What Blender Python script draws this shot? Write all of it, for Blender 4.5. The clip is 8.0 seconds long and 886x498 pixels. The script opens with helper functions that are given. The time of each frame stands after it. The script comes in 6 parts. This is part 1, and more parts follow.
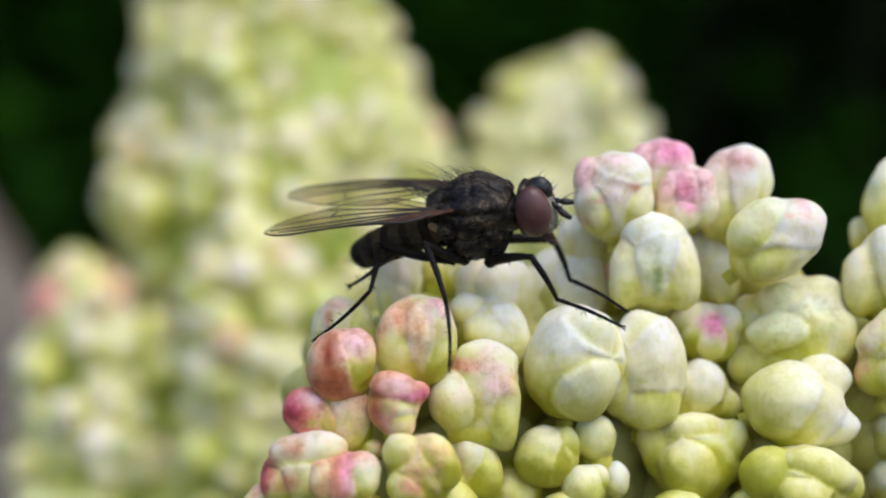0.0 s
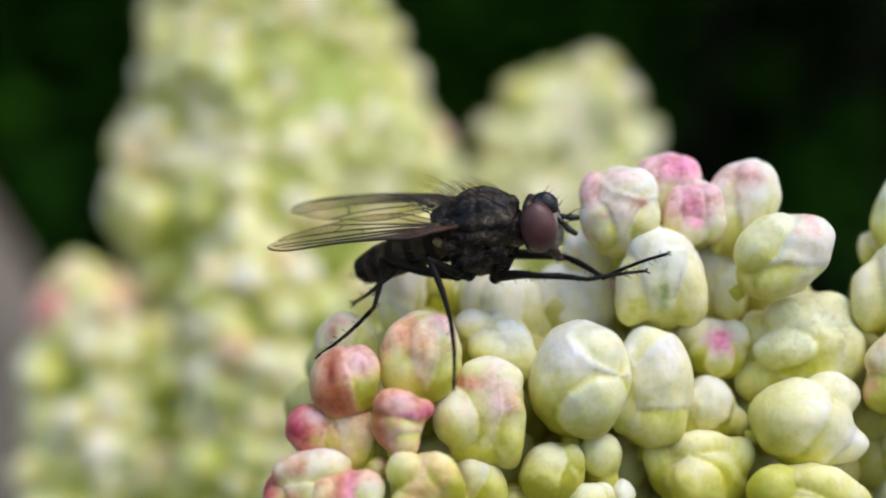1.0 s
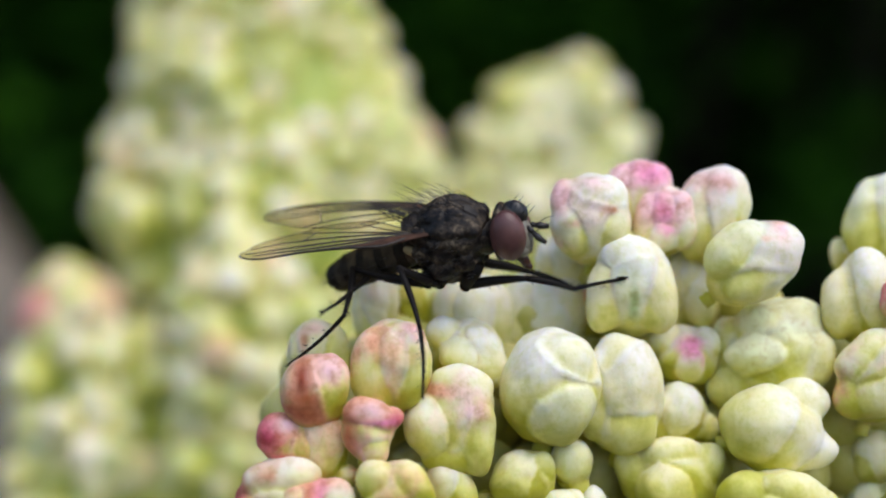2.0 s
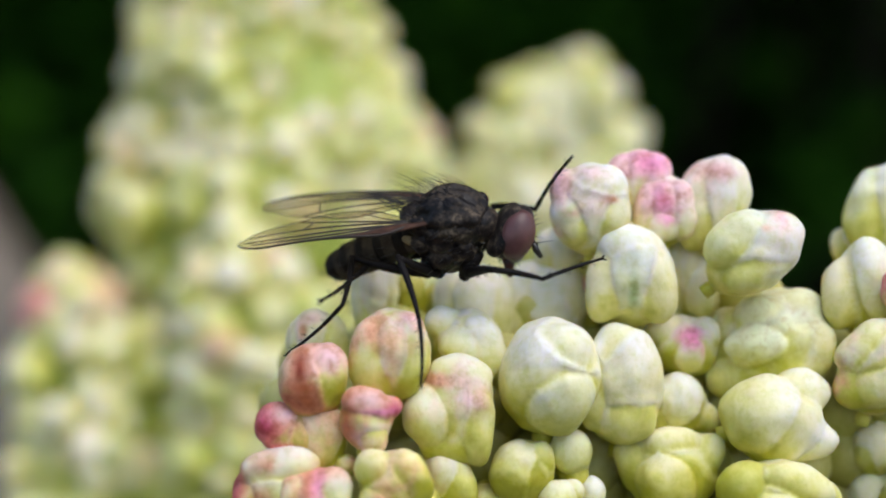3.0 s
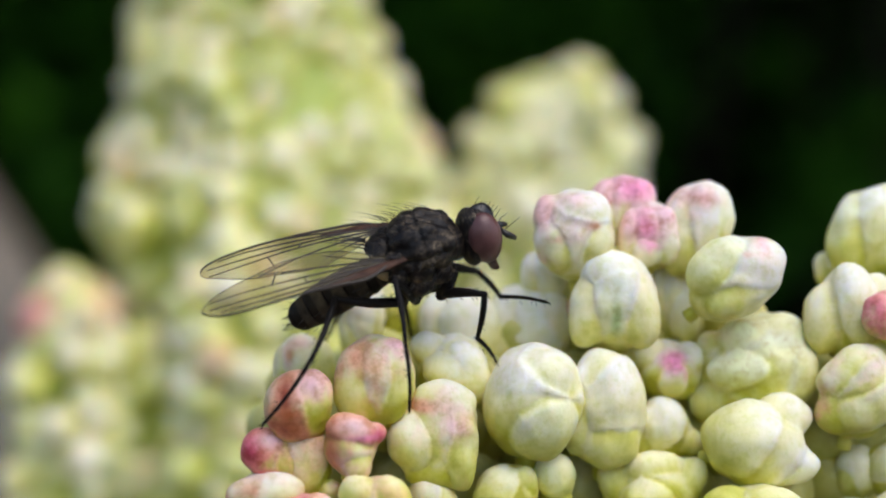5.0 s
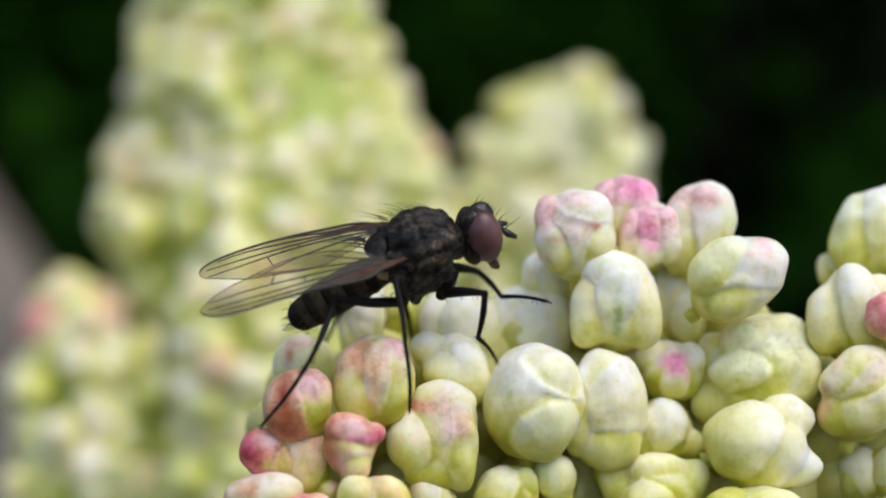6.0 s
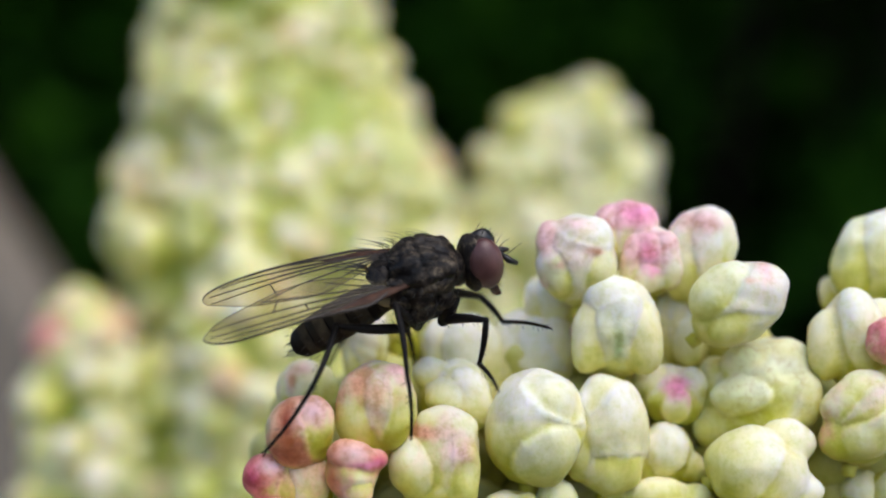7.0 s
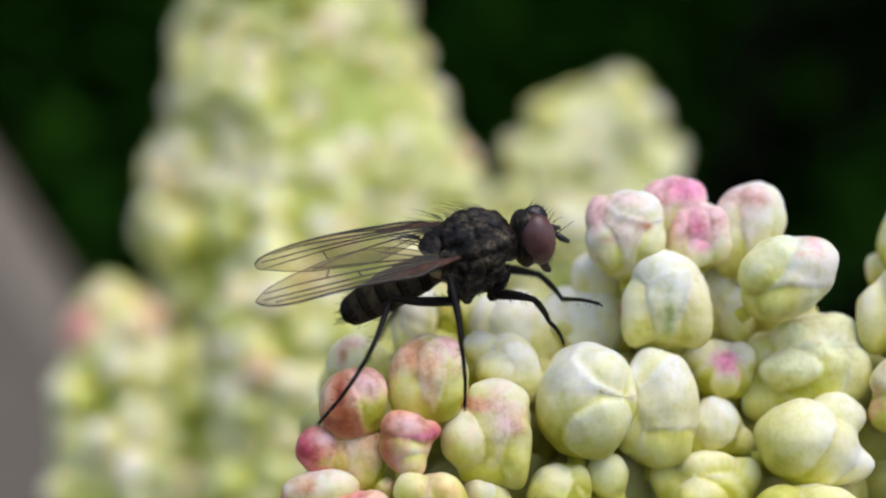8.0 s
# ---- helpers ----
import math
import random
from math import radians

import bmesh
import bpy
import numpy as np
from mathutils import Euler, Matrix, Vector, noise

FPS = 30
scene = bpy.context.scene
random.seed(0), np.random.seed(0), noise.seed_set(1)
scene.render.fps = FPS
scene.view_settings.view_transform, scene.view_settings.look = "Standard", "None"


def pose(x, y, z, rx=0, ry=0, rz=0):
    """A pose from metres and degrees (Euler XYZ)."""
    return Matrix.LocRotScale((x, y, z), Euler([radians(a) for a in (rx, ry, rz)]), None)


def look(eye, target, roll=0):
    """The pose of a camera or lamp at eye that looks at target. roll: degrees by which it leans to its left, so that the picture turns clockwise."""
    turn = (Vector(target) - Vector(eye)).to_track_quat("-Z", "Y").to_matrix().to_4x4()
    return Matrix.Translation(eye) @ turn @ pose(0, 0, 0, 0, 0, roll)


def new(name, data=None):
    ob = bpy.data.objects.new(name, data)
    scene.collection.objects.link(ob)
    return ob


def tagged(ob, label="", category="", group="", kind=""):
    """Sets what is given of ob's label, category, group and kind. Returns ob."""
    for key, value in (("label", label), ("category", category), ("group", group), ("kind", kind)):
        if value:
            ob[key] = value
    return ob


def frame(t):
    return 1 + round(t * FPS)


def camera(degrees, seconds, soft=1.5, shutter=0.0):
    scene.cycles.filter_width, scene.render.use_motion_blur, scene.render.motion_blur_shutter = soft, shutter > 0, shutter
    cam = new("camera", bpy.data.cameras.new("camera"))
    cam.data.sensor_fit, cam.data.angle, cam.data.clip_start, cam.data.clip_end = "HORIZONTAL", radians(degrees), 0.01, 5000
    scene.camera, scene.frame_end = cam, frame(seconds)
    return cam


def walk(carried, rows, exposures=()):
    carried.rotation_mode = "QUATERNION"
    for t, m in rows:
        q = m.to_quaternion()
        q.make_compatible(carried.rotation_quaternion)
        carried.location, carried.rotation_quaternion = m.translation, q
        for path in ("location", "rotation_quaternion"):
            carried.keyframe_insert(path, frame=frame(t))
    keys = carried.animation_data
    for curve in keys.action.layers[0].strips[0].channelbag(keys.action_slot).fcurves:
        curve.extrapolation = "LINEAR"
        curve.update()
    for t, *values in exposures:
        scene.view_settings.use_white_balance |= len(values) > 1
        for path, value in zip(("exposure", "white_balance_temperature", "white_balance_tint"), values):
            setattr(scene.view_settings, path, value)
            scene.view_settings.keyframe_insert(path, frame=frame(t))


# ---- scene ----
# World in metres; MM turns millimetres into metres. The fly is about 5 mm long, the buds about 2 mm.
MM = 0.001

cam = camera(36, 8.0, soft=2.1)
cam.data.dof.use_dof = True
cam.data.dof.focus_distance = 0.0318
cam.data.dof.aperture_fstop = 35.0
cam.data.dof.aperture_blades = 0
walk(cam, [
    (0.0, look((-0.000926, -0.032296, -0.000730), (-0.000500, 0.000001, -0.000676), 0.090)),
    (0.1, look((-0.001015, -0.032286, -0.000816), (-0.000571, 0.000011, -0.000802), 0.104)),
    (0.2, look((-0.001094, -0.032277, -0.000403), (-0.000631, 0.000020, -0.000429), 0.118)),
    (0.3, look((-0.001423, -0.032198, -0.000436), (-0.000999, 0.000099, -0.000456), 0.137)),
    (0.4, look((-0.001236, -0.032119, -0.000201), (-0.000850, 0.000179, -0.000215), 0.157)),
    (0.5, look((-0.000679, -0.032040, -0.000257), (-0.000331, 0.000258, -0.000264), 0.176)),
    (0.6, look((-0.000548, -0.032125, -0.000611), (-0.000193, 0.000173, -0.000611), 0.194)),
    (0.7, look((-0.000524, -0.032209, -0.000541), (-0.000161, 0.000089, -0.000534), 0.211)),
    (0.8, look((-0.000767, -0.032294, -0.000556), (-0.000397, 0.000004, -0.000542), 0.229)),
    (0.9, look((-0.000932, -0.032155, -0.000474), (-0.000601, 0.000144, -0.000462), 0.205)),
    (1.0, look((-0.000900, -0.032015, -0.000316), (-0.000608, 0.000284, -0.000305), 0.180)),
    (1.1, look((-0.000708, -0.032202, -0.000252), (-0.000389, 0.000096, -0.000252), 0.168)),
    (1.2, look((-0.000443, -0.032389, -0.000477), (-0.000096, -0.000091, -0.000488), 0.156)),
    (1.3, look((-0.000700, -0.032397, -0.000809), (-0.000359, -0.000099, -0.000803), 0.154)),
    (1.4, look((-0.000920, -0.032405, -0.000804), (-0.000585, -0.000107, -0.000782), 0.151)),
    (1.5, look((-0.001068, -0.032413, -0.000654), (-0.000739, -0.000115, -0.000615), 0.149)),
    (1.6, look((-0.000485, -0.032342, -0.000023), (-0.000177, -0.000044, -0.000041), 0.107)),
    (1.7, look((-0.000133, -0.032272, 0.000010), (0.000153, 0.000027, -0.000066), 0.065)),
    (2.8, look((-0.000378, -0.031987, -0.000001), (-0.000125, 0.000312, -0.000153), -0.122)),
    (2.9, look((-0.000396, -0.032011, 0.000070), (-0.000185, 0.000288, -0.000049), -0.050)),
    (3.0, look((-0.000056, -0.032036, -0.000280), (0.000114, 0.000264, -0.000367), 0.023)),
    (3.1, look((0.000110, -0.032042, -0.000543), (0.000278, 0.000258, -0.000585), 0.040)),
    (3.2, look((0.000143, -0.032048, -0.000621), (0.000310, 0.000252, -0.000619), 0.056)),
    (3.3, look((0.000423, -0.032016, -0.000078), (0.000603, 0.000284, -0.000122), 0.034)),
    (3.4, look((0.000461, -0.031984, 0.000368), (0.000653, 0.000315, 0.000278), 0.011)),
    (3.5, look((0.000400, -0.031952, 0.000426), (0.000605, 0.000347, 0.000289), -0.011)),
    (3.6, look((0.000340, -0.032195, 0.000144), (0.000551, 0.000104, 0.000027), -0.001)),
    (3.7, look((0.000447, -0.032439, 0.000041), (0.000664, -0.000139, -0.000056), 0.009)),
    (3.8, look((0.000093, -0.032682, -0.000457), (0.000316, -0.000382, -0.000534), 0.019)),
    (3.9, look((0.000103, -0.032536, -0.000239), (0.000276, -0.000237, -0.000356), -0.042)),
    (4.0, look((0.000613, -0.032390, 0.000467), (0.000736, -0.000091, 0.000310), -0.103)),
    (4.1, look((0.000525, -0.032444, 0.000599), (0.000646, -0.000145, 0.000425), -0.060)),
    (4.2, look((0.000321, -0.032498, 0.000321), (0.000441, -0.000199, 0.000130), -0.017)),
    (4.3, look((0.000320, -0.032416, 0.000124), (0.000449, -0.000116, -0.000023), -0.064)),
    (4.4, look((0.000295, -0.032333, -0.000129), (0.000433, -0.000034, -0.000230), -0.111)),
    (4.5, look((0.000283, -0.032251, -0.000069), (0.000431, 0.000049, -0.000126), -0.158)),
    (4.6, look((0.000361, -0.032326, 0.000172), (0.000425, -0.000026, 0.000034), -0.135)),
    (4.7, look((0.000564, -0.032400, 0.000520), (0.000543, -0.000101, 0.000302), -0.112)),
    (5.8, look((0.000426, -0.032105, 0.000318), (0.000345, 0.000195, 0.000241), 0.047)),
    (5.9, look((0.000734, -0.032146, 0.000330), (0.000595, 0.000153, 0.000320), 0.056)),
    (6.0, look((0.000679, -0.032187, 0.000200), (0.000481, 0.000112, 0.000258), 0.065)),
    (6.1, look((0.000376, -0.032342, 0.000154), (0.000229, -0.000042, 0.000175), 0.088)),
    (6.2, look((0.000151, -0.032497, 0.000132), (0.000056, -0.000197, 0.000117), 0.112)),
    (6.3, look((0.000322, -0.032416, 0.000261), (0.000153, -0.000117, 0.000275), 0.028)),
    (6.4, look((0.000258, -0.032336, 0.000342), (0.000014, -0.000037, 0.000385), -0.056)),
    (6.5, look((0.000578, -0.032255, 0.000475), (0.000260, 0.000043, 0.000547), -0.140)),
    (6.6, look((0.000704, -0.032354, 0.000377), (0.000354, -0.000056, 0.000471), -0.119)),
    (6.7, look((0.000311, -0.032452, 0.000193), (-0.000070, -0.000155, 0.000309), -0.097)),
    (6.8, look((-0.000297, -0.032551, -0.000248), (-0.000710, -0.000254, -0.000111), -0.076)),
    (6.9, look((0.000283, -0.032453, 0.000220), (-0.000190, -0.000157, 0.000340), -0.100)),
    (7.0, look((0.000981, -0.032356, 0.000779), (0.000448, -0.000061, 0.000881), -0.124)),
    (7.1, look((0.000999, -0.032389, 0.000772), (0.000469, -0.000093, 0.000839), -0.121)),
    (7.2, look((0.001105, -0.032421, 0.000848), (0.000578, -0.000125, 0.000880), -0.118)),
    (7.3, look((0.000948, -0.032454, 0.000568), (0.000401, -0.000159, 0.000691), -0.159)),
    (7.4, look((0.000257, -0.032488, 0.000340), (-0.000310, -0.000194, 0.000555), -0.201)),
    (7.5, look((-0.000042, -0.032521, 0.000227), (-0.000629, -0.000228, 0.000534), -0.242)),
    (7.6, look((0.000403, -0.032618, 0.000619), (-0.000234, -0.000326, 0.000866), -0.213)),
    (7.7, look((0.000380, -0.032716, 0.000410), (-0.000307, -0.000423, 0.000597), -0.183)),
    (7.8, look((0.000475, -0.032813, 0.000465), (-0.000262, -0.000521, 0.000592), -0.154)),
    (7.9, look((0.000354, -0.032695, 0.000143), (-0.000387, -0.000404, 0.000395), -0.131)),
    (8.0, look((-0.000025, -0.032576, -0.000117), (-0.000771, -0.000287, 0.000259), -0.108)),
], exposures=[(0.0, 0.63), (8.0, 0.63)])

# ---- light: bright overcast day, the sky does most of the work ----
world = bpy.data.worlds.new("overcast_sky")
scene.world = world
world.use_nodes = True
wn, wl = world.node_tree.nodes, world.node_tree.links
wn.clear()
sky = wn.new("ShaderNodeTexSky")
sky.sky_type = 'NISHITA'
sky.sun_disc = False
sky.sun_elevation = radians(59)
sky.sun_rotation = radians(141)
sky.air_density, sky.dust_density, sky.ozone_density = 1.0, 2.0, 1.5
wb = wn.new("ShaderNodeBackground")
wb.inputs["Strength"].default_value = 0.15
wo = wn.new("ShaderNodeOutputWorld")
wl.new(sky.outputs["Color"], wb.inputs["Color"])
wl.new(wb.outputs["Background"], wo.inputs["Surface"])

sun = new("sun", bpy.data.lights.new("sun", 'SUN'))
sun.data.energy = 0.80
sun.data.angle = radians(42)
sun.data.color = (1.0, 0.99, 0.985)
sun.matrix_world = look((0.38, -0.47, 1.0), (0, 0, 0))


# ---- materials ----
class Nodes:
    """Short hand for building a node material."""

    def __init__(self, name):
        self.mat = bpy.data.materials.new(name)
        self.mat.use_nodes = True
        self.tree = self.mat.node_tree
        self.tree.nodes.clear()
        self.out = self.add("ShaderNodeOutputMaterial")
        self.bsdf = self.add("ShaderNodeBsdfPrincipled")
        self.join(self.bsdf, "BSDF", self.out, "Surface")

    def add(self, kind, **values):
        node = self.tree.nodes.new(kind)
        for key, value in values.items():
            node.inputs[key.replace("_", " ")].default_value = value
        return node

    def join(self, a, ao, b, bi):
        self.tree.links.new(a.outputs[ao], b.inputs[bi])

    def coords(self, space="Object", scale=(1, 1, 1)):
        c = self.add("ShaderNodeTexCoord")
        m = self.add("ShaderNodeMapping", Scale=scale)
        self.join(c, space, m, "Vector")
        return m

    def noise(self, src, scale, detail=3.0, rough=0.55):
        n = self.add("ShaderNodeTexNoise", Scale=scale, Detail=detail, Roughness=rough)
        self.join(src, "Vector", n, "Vector")
        return n

    def ramp(self, src, out, stops, ease="LINEAR"):
        r = self.add("ShaderNodeValToRGB")
        r.color_ramp.interpolation = ease
        els = r.color_ramp.elements
        while len(els) < len(stops):
            els.new(0.5)
        for el, (p, c) in zip(els, stops):
            el.position = p
            el.color = (*c, 1) if len(c) == 3 else c
        self.join(src, out, r, "Fac")
        return r

    def math(self, op, a, b):
        m = self.add("ShaderNodeMath")
        m.operation = op
        for i, v in enumerate((a, b)):
            if isinstance(v, tuple):
                self.tree.links.new(v[0].outputs[v[1]], m.inputs[i])
            else:
                m.inputs[i].default_value = v
        return m

    def mix(self, fac, a, b, mode="MIX"):
        m = self.add("ShaderNodeMixRGB")
        m.blend_type = mode
        for i, v in enumerate((fac, a, b)):
            if isinstance(v, tuple) and isinstance(v[0], bpy.types.Node):
                self.tree.links.new(v[0].outputs[v[1]], m.inputs[i])
            else:
                m.inputs[i].default_value = (*v, 1) if isinstance(v, tuple) else v
        return m

    def bump(self, src, out, strength, distance):
        b = self.add("ShaderNodeBump", Strength=strength, Distance=distance)
        self.join(src, out, b, "Height")
        self.join(b, "Normal", self.bsdf, "Normal")
        return b


def petal_material(name, stops, grown=False, vary=((0.97, 1.0, 0.92), (1.02, 0.99, 0.96))):
    """Waxy bud skin: green at the foot, cream at the tip, blushed. Grown buds carry tone, some light painted in, and
    blush in their mesh.
    """
    n = Nodes(name)
    geo = n.add("ShaderNodeNewGeometry")
    info = n.add("ShaderNodeObjectInfo")
    if grown:
        lit_tone, flush = n.add("ShaderNodeAttribute"), n.add("ShaderNodeAttribute")
        lit_tone.attribute_name, flush.attribute_name = "height", "blush"
        up = (lit_tone, "Fac")
    else:
        sep = n.add("ShaderNodeSeparateXYZ")
        n.join(n.coords(), "Vector", sep, "Vector")
        flush, up = info, (sep, "Z")

    def texture(per_metre, detail, rough, stretch=(1, 1, 1)):
        s = n.add("ShaderNodeMapping", Scale=stretch)
        n.join(geo, "Position", s, "Vector")
        return n.noise(s, per_metre, detail, rough)

    grain = texture(1100.0, 3, 0.55)
    fine = texture(7000.0, 4, 0.65, (1, 1, 0.35))
    spots = texture(3600.0, 4, 0.7)
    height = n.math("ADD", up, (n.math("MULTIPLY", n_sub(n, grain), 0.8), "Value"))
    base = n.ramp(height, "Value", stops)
    shift = n.ramp(info, "Random", [(0.0, vary[0]), (0.5, (1.0, 1.0, 1.0)), (1.0, vary[1])])
    base = n.mix(0.8, (base, "Color"), (shift, "Color"), "MULTIPLY")
    streak = n.ramp(fine, "Fac", [(0.3, (0.86, 0.88, 0.68)), (0.6, (1, 1, 1))])
    base = n.mix(0.45, (base, "Color"), (streak, "Color"), "MULTIPLY")
    mottle = n.ramp(spots, "Fac", [(0.32, (0.86, 0.88, 0.60)), (0.5, (1, 1, 1)), (0.7, (1.05, 1.05, 1.15))])
    base = n.mix(0.8, (base, "Color"), (mottle, "Color"), "MULTIPLY")
    # the blush gathers in patches towards the tip
    patch = texture(1300.0, 3, 0.55)
    reach = n.math("ADD", (n.math("MULTIPLY", up, 0.5), "Value"), (n.math("MULTIPLY", n_sub(n, patch), 1.7), "Value"))
    reach = n.math("ADD", (reach, "Value"), (n.math("MULTIPLY", n_sub(n, fine), 0.35), "Value"))
    mask = n.math("ADD", (reach, "Value"), (n.math("SUBTRACT", (flush, "Alpha"), 0.32 if grown else 0.52), "Value"))
    soft = n.ramp(mask, "Value", [(0.0, (0, 0, 0)), (0.75, (1, 1, 1))], "EASE")
    amount = n.math("MULTIPLY", (soft, "Color"), (n.math("MINIMUM", (n.math("MULTIPLY", (flush, "Alpha"), 1.6), "Value"), 1.0), "Value"))
    rust = n.ramp(spots, "Fac", [(0.36, (0.62, 0.42, 0.26)), (0.54, (1, 1, 1)), (0.70, (1.15, 1.15, 1.2))])
    tint = n.mix(0.7, (flush, "Color"), (rust, "Color"), "MULTIPLY")
    colour = n.mix((amount, "Value"), (base, "Color"), (tint, "Color"))
    n.join(colour, "Color", n.bsdf, "Base Color")
    n.bsdf.inputs["Subsurface Weight"].default_value = 0.6
    n.bsdf.inputs["Subsurface Radius"].default_value = (0.52, 0.64, 1.0)
    n.bsdf.inputs["Subsurface Scale"].default_value = 0.15 * MM
    n.bsdf.inputs["Roughness"].default_value = 0.42
    n.bsdf.inputs["Specular IOR Level"].default_value = 0.32
    n.bump(spots, "Fac", 0.28, 0.05 * MM)
    return n.mat


def n_sub(n, tex):
    """A texture's value centred on nought."""
    return (n.math("SUBTRACT", (tex, "Fac"), 0.5), "Value")


def plain(name, dark, light, scale, rough=0.6, bump=0.3, depth=0.02, detail=4, stretch=(1, 1, 1), metal=0.0, spec=0.5):
    """A mottled material of two colours, scale in features per metre."""
    n = Nodes(name)
    t = n.noise(n.coords(scale=stretch), scale, detail, 0.6)
    big = n.noise(n.coords(scale=stretch), scale * 0.17, 2)
    mixed = n.math("ADD", (n.math("MULTIPLY", (t, "Fac"), 0.6), "Value"), (n.math("MULTIPLY", (big, "Fac"), 0.4), "Value"))
    c = n.ramp(mixed, "Value", [(0.34, dark), (0.66, light)])
    n.join(c, "Color", n.bsdf, "Base Color")
    n.bsdf.inputs["Roughness"].default_value = rough
    n.bsdf.inputs["Metallic"].default_value = metal
    n.bsdf.inputs["Specular IOR Level"].default_value = spec
    n.bump(t, "Fac", bump, depth * MM)
    return n.mat


def cuticle_material():
    """Dark shell with a dull grey-brown dusting in blotches, polished where it is bare."""
    n = Nodes("fly_cuticle")
    c = n.coords()
    blotch = n.noise(n.coords(scale=(0.55, 1, 1)), 3600.0, 5, 0.65)
    fine = n.noise(c, 16000.0, 4, 0.6)
    both = n.math("ADD", (n.math("MULTIPLY", (blotch, "Fac"), 0.68), "Value"), (n.math("MULTIPLY", (fine, "Fac"), 0.32), "Value"))
    col = n.ramp(both, "Value", [(0.41, (0.004, 0.003, 0.003)), (0.49, (0.012, 0.009, 0.008)), (0.56, (0.046, 0.034, 0.023)), (0.66, (0.17, 0.130, 0.088))])
    n.join(col, "Color", n.bsdf, "Base Color")
    rough = n.ramp(both, "Value", [(0.4, (0.32,) * 3), (0.6, (0.7,) * 3)])
    n.join(rough, "Color", n.bsdf, "Roughness")
    n.bsdf.inputs["Specular IOR Level"].default_value = 0.22
    n.bump(both, "Value", 0.55, 0.05 * MM)
    return n.mat


def eye_material():
    n = Nodes("compound_eye")
    c = n.coords()
    v = n.add("ShaderNodeTexVoronoi", Scale=24000.0)
    n.join(c, "Vector", v, "Vector")
    cloud = n.noise(c, 1500.0, 3)
    col = n.ramp(cloud, "Fac", [(0.3, (0.060, 0.020, 0.018)), (0.7, (0.135, 0.058, 0.052))])
    n.join(col, "Color", n.bsdf, "Base Color")
    n.bsdf.inputs["Roughness"].default_value = 0.42
    n.bump(v, "Distance", 0.25, 0.012 * MM)
    return n.mat


def wing_material():
    """A thin smoky film: lets most of the light through, with a faint gloss."""
    n = Nodes("wing_film")
    c = n.coords()
    cloud = n.noise(c, 900.0, 4)
    tint = n.ramp(cloud, "Fac", [(0.3, (0.66, 0.60, 0.44)), (0.7, (0.86, 0.82, 0.68))])
    clear = n.add("ShaderNodeBsdfTransparent")
    n.join(tint, "Color", clear, "Color")
    n.bsdf.inputs["Base Color"].default_value = (0.30, 0.25, 0.17, 1)
    n.bsdf.inputs["Roughness"].default_value = 0.28
    fine = n.noise(c, 9000.0, 3)
    n.bump(fine, "Fac", 0.15, 0.01 * MM)
    mixer = n.add("ShaderNodeMixShader", Fac=0.24)
    n.join(clear, "BSDF", mixer, 1)
    n.join(n.bsdf, "BSDF", mixer, 2)
    n.join(mixer, "Shader", n.out, "Surface")
    return n.mat


def leaf_material():
    n = Nodes("hedge_leaf")
    geo = n.add("ShaderNodeNewGeometry")
    c = n.ramp(geo, "Random Per Island", [(0.0, (0.013, 0.046, 0.004)), (0.5, (0.034, 0.12, 0.007)), (1.0, (0.065, 0.19, 0.012))])
    t = n.noise(n.coords(), 160.0, 3)
    shade = n.ramp(t, "Fac", [(0.3, (0.7, 0.7, 0.7)), (0.7, (1.1, 1.1, 1.1))])
    m = n.mix(1.0, (c, "Color"), (shade, "Color"), "MULTIPLY")
    n.join(m, "Color", n.bsdf, "Base Color")
    n.bsdf.inputs["Roughness"].default_value = 0.7
    n.bsdf.inputs["Specular IOR Level"].default_value = 0.08
    n.bump(t, "Fac", 0.3, 0.4 * MM)
    return n.mat


PETAL = petal_material("bud_skin", [(0.06, (0.50, 0.475, 0.05)), (0.32, (0.74, 0.695, 0.215)), (0.56, (0.84, 0.795, 0.475)), (0.80, (0.86, 0.825, 0.66)), (1.05, (0.86, 0.835, 0.76))], True)
# inner buds: bud skin darkened to olive, painting the shade in the gaps
INNER_SHADE = petal_material("shaded_inner_skin", [(0.0, (0.36, 0.345, 0.045)), (0.5, (0.52, 0.49, 0.12)), (1.0, (0.66, 0.615, 0.26))])
YOUNG = petal_material("young_bud_skin", [(0.0, (0.40, 0.47, 0.055)), (0.36, (0.64, 0.66, 0.115)), (0.68, (0.85, 0.80, 0.33)), (0.98, (0.89, 0.85, 0.64))], vary=((0.72, 0.80, 0.42), (1.10, 1.03, 1.35)))
SPIKE = plain("spike_inside", (0.26, 0.33, 0.045), (0.44, 0.50, 0.11), 700, 0.6, 0.4, 0.3)
STEM = plain("green_stem", (0.20, 0.26, 0.045), (0.36, 0.42, 0.10), 900, 0.5, 0.3, 0.1, stretch=(1, 1, 0.2))
CUTICLE = cuticle_material()
BLACK = plain("black_bristle", (0.006, 0.005, 0.005), (0.014, 0.012, 0.012), 7000, 0.38, 0.2, 0.01)
LEG = plain("leg_cuticle", (0.004, 0.003, 0.003), (0.011, 0.009, 0.008), 9000, 0.55, 0.4, 0.02, spec=0.12)
ABDOMEN = plain("abdomen_cuticle", (0.006, 0.005, 0.004), (0.026, 0.020, 0.014), 4000, 0.5, 0.6, 0.04, spec=0.15)
ABDOMEN_DUST = plain("abdomen_dusting", (0.012, 0.009, 0.007), (0.085, 0.068, 0.044), 3200, 0.6, 0.6, 0.04, spec=0.15)
FACE = plain("silver_dusted_face", (0.09, 0.08, 0.06), (0.34, 0.31, 0.24), 6000, 0.5, 0.4, 0.02)
